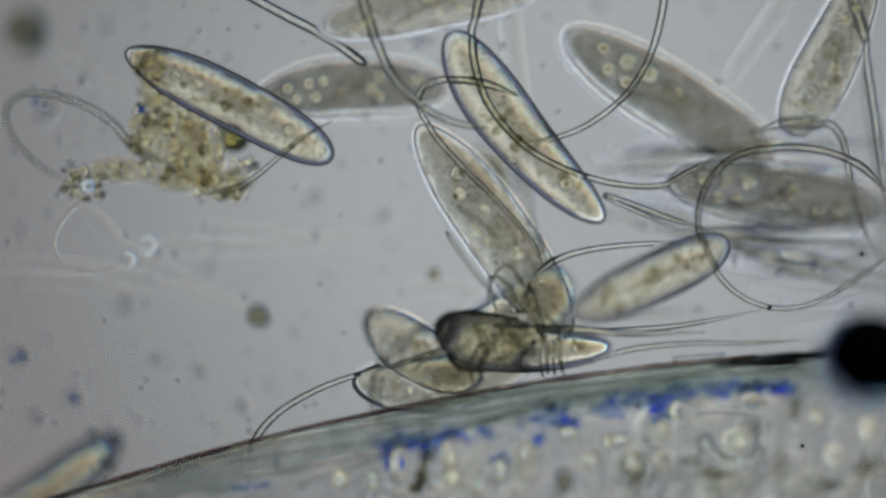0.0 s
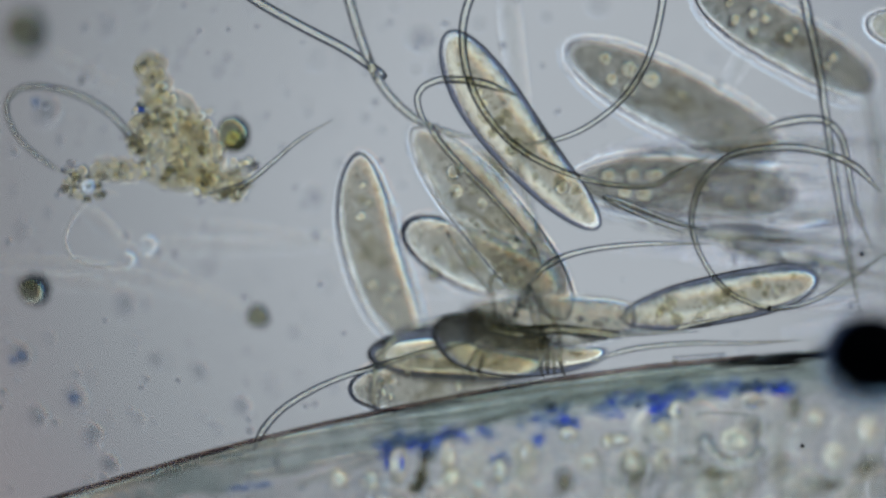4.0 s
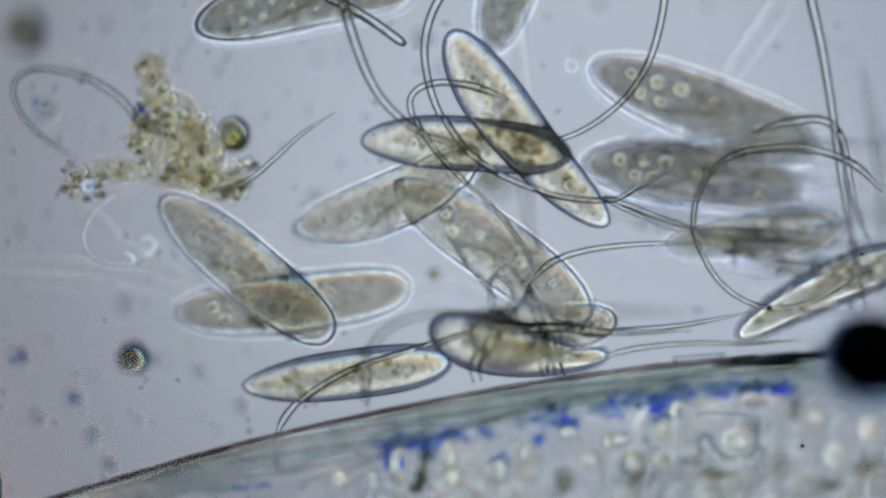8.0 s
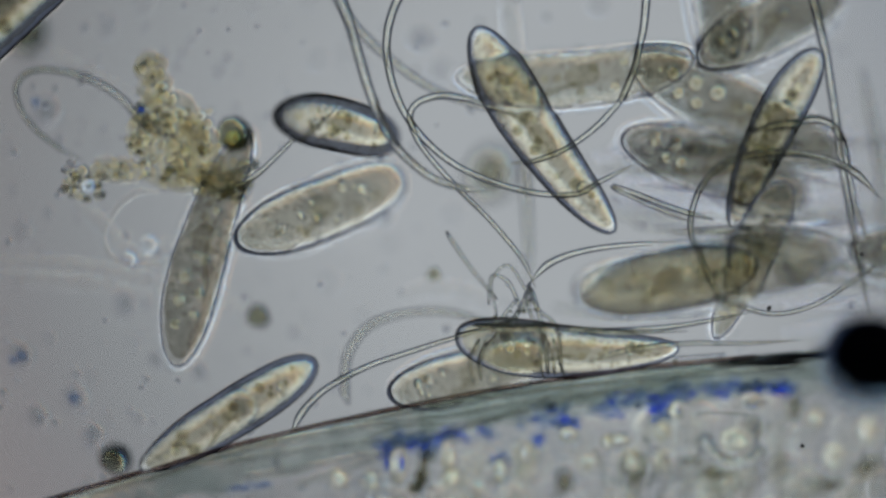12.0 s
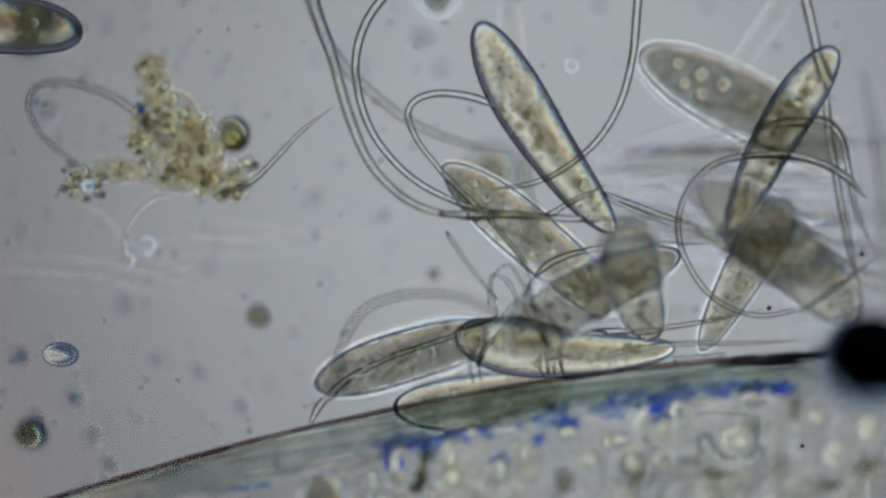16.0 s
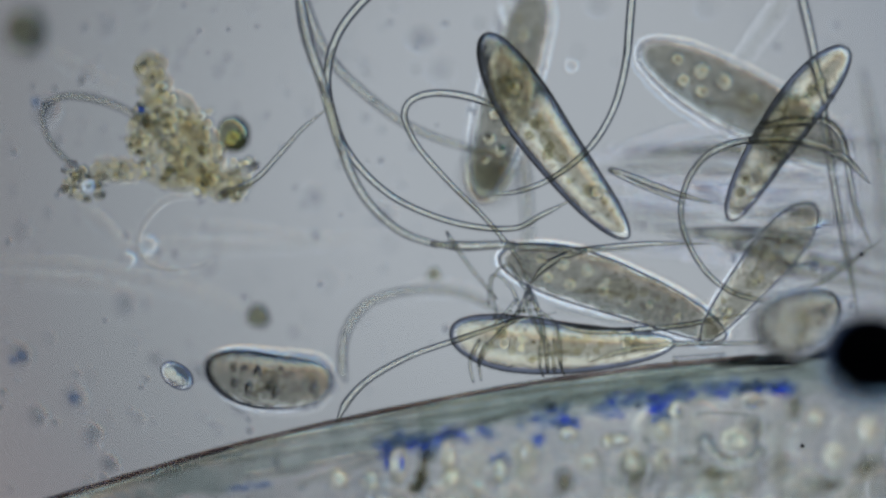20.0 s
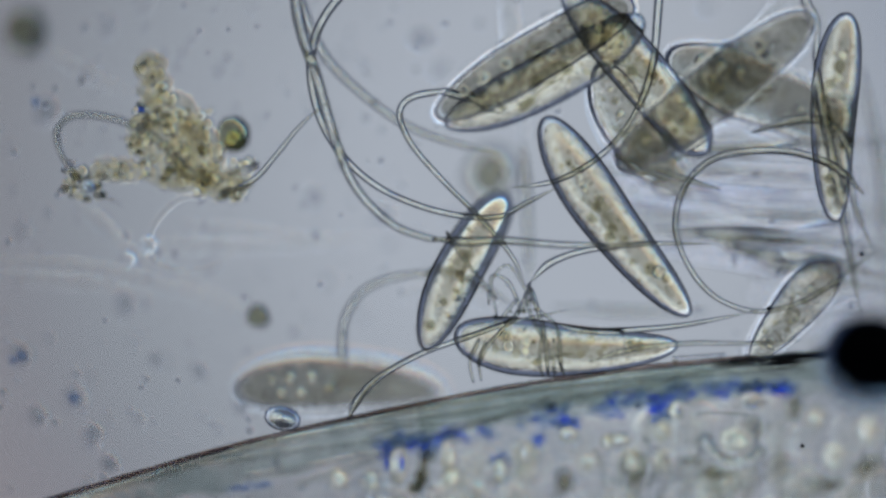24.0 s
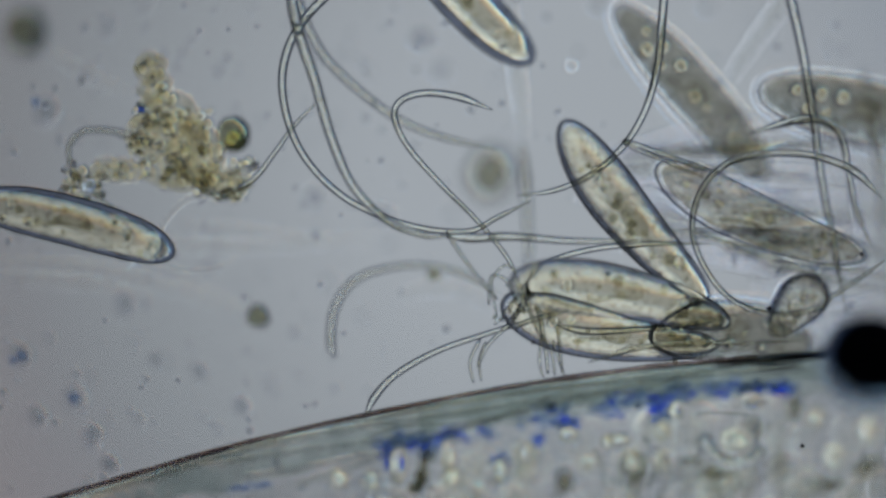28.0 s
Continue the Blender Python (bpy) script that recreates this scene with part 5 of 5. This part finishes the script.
    walk(SWIM["W"], [
        (0, lie(400, 500, -800, 800, -1000, 30)), (8, lie(400, 700, -300, 1050, -250, 30)), (9, lie(400, 900, -220, 1250, -130, 30)),
        (9.5, lie(400, 1010, -30, 1363, 75, 30)), (10, lie(400, 1175, 60, 1450, -70, -30)), (10.5, lie(400, 1250, -40, 1560, -130, 30)),
        (11.5, lie(400, 1250, -300, 1560, -390, 30)), (21.5, lie(400, 560, -100, 850, -350, 30)), (23.5, lie(400, 576, 485, 833, 242, 0)),
        (24, lie(400, 790, 230, 1145, 40, 30)), (24.5, lie(400, 751, 215, 950, -60, 30)), (25, lie(400, 900, -150, 1100, -450, 30)),
        (26, lie(400, 900, -500, 1250, -500, 30)), (27, lie(400, 750, -500, 950, -200, 30)), (28, lie(400, 680, -170, 935, 118, -40))])
    walk(SWIM["H"], [
        (0, lie(435, 600, -900, 750, -530, 0)), (23.5, lie(435, 600, -700, 750, -350, 0)), (24.5, lie(435, 690, -320, 850, 30, -30)),
        (25, lie(435, 710, -60, 900, 240, 0)), (25.5, lie(435, 760, 76, 988, 439, 0)), (26, lie(435, 820, 200, 1095, 560, 0)),
        (26.5, lie(435, 864, 273, 1136, 591, 0)), (27, lie(435, 905, 372, 1160, 640, 0)), (27.5, lie(435, 857, 273, 1160, 606, 0)),
        (28, lie(435, 905, 488, 1295, 562, 20))])
    walk(SWIM["Z"], [
        (0, lie(460, 215, 775, -50, 960, -260)), (0.5, lie(460, 0, 950, -250, 1150, 0)), (1.5, lie(460, -350, 1150, -700, 1000, 0)),
        (3, lie(460, -600, 600, -900, 700, 0)), (5, lie(460, -300, -300, -400, 100, 0)), (6, lie(460, -30, -600, 0, -150, 0)),
        (6.5, lie(460, 55, -90, 182, 363, 0)), (7, lie(460, 90, 195, 75, 655, 0)), (7.5, lie(460, 115, 510, 10, 940, 0)),
        (8, lie(460, 0, 820, -150, 1200, 0)), (28, lie(460, -200, 1200, -350, 1600, 0))])
    walk(SWIM["T0"], [
        (0, lie(435, 628, 690, 930, 650, -70)), (1.5, lie(435, 628, 690, 930, 650, -70)), (1.7, lie(435, 640, 640, 830, 700, -70)),
        (2, lie(435, 696, 560, 706, 800, -60)), (2.5, lie(435, 545, 321, 747, 634, -100)), (3, lie(435, 525, 290, 700, 640, -100)),
        (3.5, lie(435, 604, 280, 705, 630, -100)), (5.5, lie(435, 560, 330, 800, 500, 60)), (6, lie(435, 800, 640, 1165, 572, 110)),
        (6.5, lie(435, 540, 360, 860, 400, 60)), (7, lie(435, 515, 340, 900, 215, 40)), (7.5, lie(435, 535, 311, 890, 235, 10)),
        (8, lie(435, 525, 420, 850, 280, 20)), (8.5, lie(435, 615, 405, 970, 230, 60)), (9, lie(435, 650, 410, 1015, 150, 80)),
        (9.5, lie(435, 697, 404, 1020, 121, 90)), (10, lie(435, 715, 400, 1030, 110, 90)), (10.5, lie(435, 735, 384, 1058, 60, 90)),
        (11, lie(435, 810, 310, 1080, 20, 110)), (11.5, lie(435, 900, 200, 1180, 60, 90)), (12, lie(435, 805, 150, 1230, 115, 40)),
        (12.5, lie(435, 915, 35, 1325, 100, 60)), (14.5, lie(435, 1000, -200, 1400, -150, 30)), (28, lie(435, 1090, -400, 1300, -720, 120))])
    walk(SWIM["X1"], [
        (0, lie(400, 1900, 300, 2250, 200, -90)), (9.8, lie(400, 1850, 280, 2200, 180, -90)), (10.5, lie(400, 1200, 330, 1560, 220, -90)),
        (11, lie(400, 1020, 440, 1290, 180, -90)), (11.5, lie(400, 1030, 370, 1330, 190, -90)), (12, lie(400, 1230, 110, 1490, -20, -90)),
        (12.5, lie(400, 1400, -90, 1690, -300, -90)), (28, lie(400, 1700, -500, 2000, -700, -90))])
    walk(SWIM["X2"], [
        (0, lie(410, 2000, 420, 2400, 420, -110)), (9.9, lie(410, 1850, 420, 2250, 420, -110)), (10.5, lie(410, 1330, 420, 1690, 390, -110)),
        (11, lie(410, 1010, 300, 1370, 400, -110)), (11.5, lie(410, 1090, 500, 1310, 260, -110)), (12, lie(410, 1500, 450, 1880, 440, -110)),
        (12.5, lie(410, 1700, 430, 2090, 430, -110)), (28, lie(410, 1900, 420, 2300, 420, -110))])
    walk(SWIM["X3"], [
        (0, lie(400, 2100, 700, 2450, 600, -100)), (25.8, lie(400, 1850, 650, 2200, 560, -100)), (26.5, lie(400, 1480, 600, 1800, 480, -100)),
        (27, lie(400, 1320, 605, 1620, 505, -100)), (27.5, lie(400, 1240, 600, 1580, 520, -100)), (28, lie(400, 1150, 585, 1440, 602, -60))])
    walk(THREADS["loop"], [(0, shift(0, 0)), (3, shift(0, -5)), (6, shift(8, -32)), (9, shift(15, -45)), (12, shift(18, -42)), (15, shift(35, -25)), (18, shift(50, -10)), (20, shift(65, 5)), (24, shift(90, 38)), (28, shift(112, 65))])
    walk(THREADS["small_loop"], [(0, shift(0, 0)), (3, shift(15, -5)), (6, shift(30, -8)), (8, shift(50, -10)), (11, shift(80, -10)), (15, shift(115, -5)), (20, shift(150, 0)), (28, shift(185, 0))])
    walk(THREADS["spur"], [(0, shift(0, 0, 0, 380, 340)), (3, shift(0, 0, 0, 380, 340)), (8, shift(8, -6, 2, 380, 340)), (12, shift(12, -5, 4, 380, 340)), (15, shift(14, 0, 6, 380, 340)), (20, shift(20, 0, 8, 380, 340)), (28, shift(20, 5, 14, 380, 340))])
    walk(THREADS["pole"], [(0, shift(-20, -25)), (1, shift(-15, -20)), (2, shift(-20, -20)), (3, shift(0, 0)), (6, shift(25, -20)), (8, shift(50, -60)), (11, shift(60, -150)), (15, shift(60, -300)), (28, shift(60, -400))])
    walk(THREADS["arc"], [(0, shift(46, -170)), (1, shift(46, -165)), (3, shift(25, -155)), (6, shift(28, -150)), (7, shift(20, -145)), (8, shift(18, -140)), (10, shift(35, -120)), (11, shift(48, -72)), (12, shift(42, -58)), (15, shift(15, -25)), (17, shift(0, 0)), (20, shift(-8, 40)), (24, shift(-18, 30)), (26, shift(-14, 28)), (28, shift(-25, 25))])
    walk(THREADS["arc_tail"], [(0, shift(100, 188)), (11, shift(70, 186)), (12.6, shift(60, 186)), (14.5, shift(20, -28)), (15, shift(15, -25)), (17, shift(0, 0)), (20, shift(-8, 40)), (24, shift(-5, 32)), (28, shift(8, 25))])
    walk(THREADS["arc_inner"], [(0, shift(255, -75)), (3, shift(245, -75)), (6, shift(215, -75)), (7, shift(195, -60)), (8, shift(172, -50)), (9, shift(150, -60)), (10, shift(140, -66)), (11, shift(120, -60)), (12, shift(105, -60)), (15, shift(70, -35)), (16, shift(50, -22)), (18, shift(25, -5)), (20, shift(0, 0)), (24, shift(-30, -20)), (26, shift(-57, -15)), (28, shift(-80, 5))])
    walk(THREADS["sweep"], [(0, shift(130, -320)), (8, shift(110, -280)), (12, shift(50, -60)), (15, shift(30, 5)), (20, shift(15, 10)), (28, shift(0, 0))])
    walk(THREADS["hook"], [(0, shift(25, -25, 0, 938, 505)), (6, shift(18, -25, 0, 938, 505)), (9, shift(8, -12, 0, 938, 505)), (12, shift(10, 5, 0, 938, 505)), (17, shift(5, 0, 0, 938, 505)), (20, shift(0, 0, 0, 938, 505)), (28, shift(-18, 0, 0, 938, 505))])
    walk(THREADS["drape"], [(0, shift(0, 0)), (3, shift(0, 0)), (6, shift(-12, 18)), (8, shift(0, 5)), (9, shift(10, 0)), (10, shift(-35, 20)), (12, shift(-35, 40)), (15, shift(-45, 75)), (17, shift(-60, 90)), (20, shift(-65, 95)), (23.5, shift(-25, 85)), (25, shift(-5, 75)), (26, shift(-8, 95)), (28, shift(-8, 95))])
    walk(THREADS["upright"], [(0, shift(90, 0)), (1, shift(60, 0)), (2, shift(0, 0)), (6, shift(10, 0)), (12, shift(20, 0)), (15, shift(10, 0)), (20, shift(0, 0)), (24, shift(5, 0)), (28, shift(-20, 0))])
    walk(THREADS["ring"], [(0, shift(30, 0)), (6, shift(17, 0)), (8, shift(22, 0)), (11, shift(20, 5)), (15, shift(0, 20)), (18, shift(-10, -12)), (20, shift(0, -15)), (24, shift(-10, 5)), (28, shift(20, 10))])
    walk(THREADS["fork"], [(0, shift(0, 0)), (8, shift(0, 5)), (12, shift(15, -15)), (17, shift(-5, 0)), (20, shift(10, -45)), (24, shift(25, -70)), (28, shift(35, -95))])
    walk(THREADS["arch"], [(0, shift(-70, 30)), (3, shift(-65, 28)), (6, shift(-48, 6)), (9, shift(-12, 0)), (12, shift(5, -5)), (15, shift(25, -15)), (20, shift(85, -25)), (24, shift(105, -30)), (28, shift(135, -35))])
    walk(THREADS["ghost_arc"], [(0, shift(60, 60)), (9, shift(30, 30)), (11, shift(10, 30)), (15, shift(0, 0)), (20, shift(0, -12)), (24, shift(0, -40)), (28, shift(-20, -55))])
    walk(EGG, [(0, Matrix.Translation(at(-200, 560, 0)) @ pose(0, 0, 0, 0, 0, -20)), (12, Matrix.Translation(at(-60, 580, 0)) @ pose(0, 0, 0, 0, 0, -40)), (14.5, Matrix.Translation(at(33, 592, 0)) @ pose(0, 0, 0, 0, 0, -11)), (15, Matrix.Translation(at(68, 607, 0)) @ pose(0, 0, 0, 0, 0, -4)), (16, Matrix.Translation(at(107, 628, 0)) @ pose(0, 0, 0, 0, 0, -1)), (17, Matrix.Translation(at(155, 650, 0)) @ pose(0, 0, 0, 0, 0, -12)), (18, Matrix.Translation(at(215, 648, 0)) @ pose(0, 0, 0, 0, 0, -29)), (19, Matrix.Translation(at(265, 658, 0)) @ pose(0, 0, 0, 0, 0, -40)), (20, Matrix.Translation(at(313, 665, 0)) @ pose(0, 0, 0, 0, 0, -35)), (21, Matrix.Translation(at(368, 673, 0)) @ pose(0, 0, 0, 0, 0, -19)), (21.5, Matrix.Translation(at(400, 667, 0)) @ pose(0, 0, 0, 0, 0, -10)), (24, Matrix.Translation(at(500, 741, 0)) @ pose(0, 0, 0, 0, 0, -12)), (24.5, Matrix.Translation(at(525, 752, 0)) @ pose(0, 0, 0, 0, 0, -21)), (25, Matrix.Translation(at(560, 930, 0)) @ pose(0, 0, 0, 0, 0, -40)), (28, Matrix.Translation(at(600, 1060, 0)) @ pose(0, 0, 0, 0, 0, -19))])
    walk(CRUMB, [(0, Matrix.Translation(at(-160, 480, -120)) @ pose(0, 0, 0, 0, 0, -20)), (2, Matrix.Translation(at(-60, 500, -120)) @ pose(0, 0, 0, 0, 0, -1)), (3, Matrix.Translation(at(0, 510, -120)) @ pose(0, 0, 0, 0, 0, -11)), (5.5, Matrix.Translation(at(127, 521, -120)) @ pose(0, 0, 0, 0, 0, -39)), (6, Matrix.Translation(at(150, 535, -120)) @ pose(0, 0, 0, 0, 0, -35)), (7, Matrix.Translation(at(200, 582, -120)) @ pose(0, 0, 0, 0, 0, -20)), (8, Matrix.Translation(at(232, 635, -120)) @ pose(0, 0, 0, 0, 0, -4)), (9, Matrix.Translation(at(258, 690, -120)) @ pose(0, 0, 0, 0, 0, -1)), (9.5, Matrix.Translation(at(246, 677, -120)) @ pose(0, 0, 0, 0, 0, -5)), (10.5, Matrix.Translation(at(192, 730, -120)) @ pose(0, 0, 0, 0, 0, -21)), (11, Matrix.Translation(at(185, 762, -120)) @ pose(0, 0, 0, 0, 0, -29)), (12, Matrix.Translation(at(200, 815, -120)) @ pose(0, 0, 0, 0, 0, -40)), (14.5, Matrix.Translation(at(147, 774, -120)) @ pose(0, 0, 0, 0, 0, -11)), (15, Matrix.Translation(at(108, 790, -120)) @ pose(0, 0, 0, 0, 0, -4)), (16, Matrix.Translation(at(50, 770, -120)) @ pose(0, 0, 0, 0, 0, -1)), (17, Matrix.Translation(at(0, 755, -120)) @ pose(0, 0, 0, 0, 0, -12)), (18, Matrix.Translation(at(-60, 750, -120)) @ pose(0, 0, 0, 0, 0, -29)), (28, Matrix.Translation(at(-300, 750, -120)) @ pose(0, 0, 0, 0, 0, -19))])

motions()
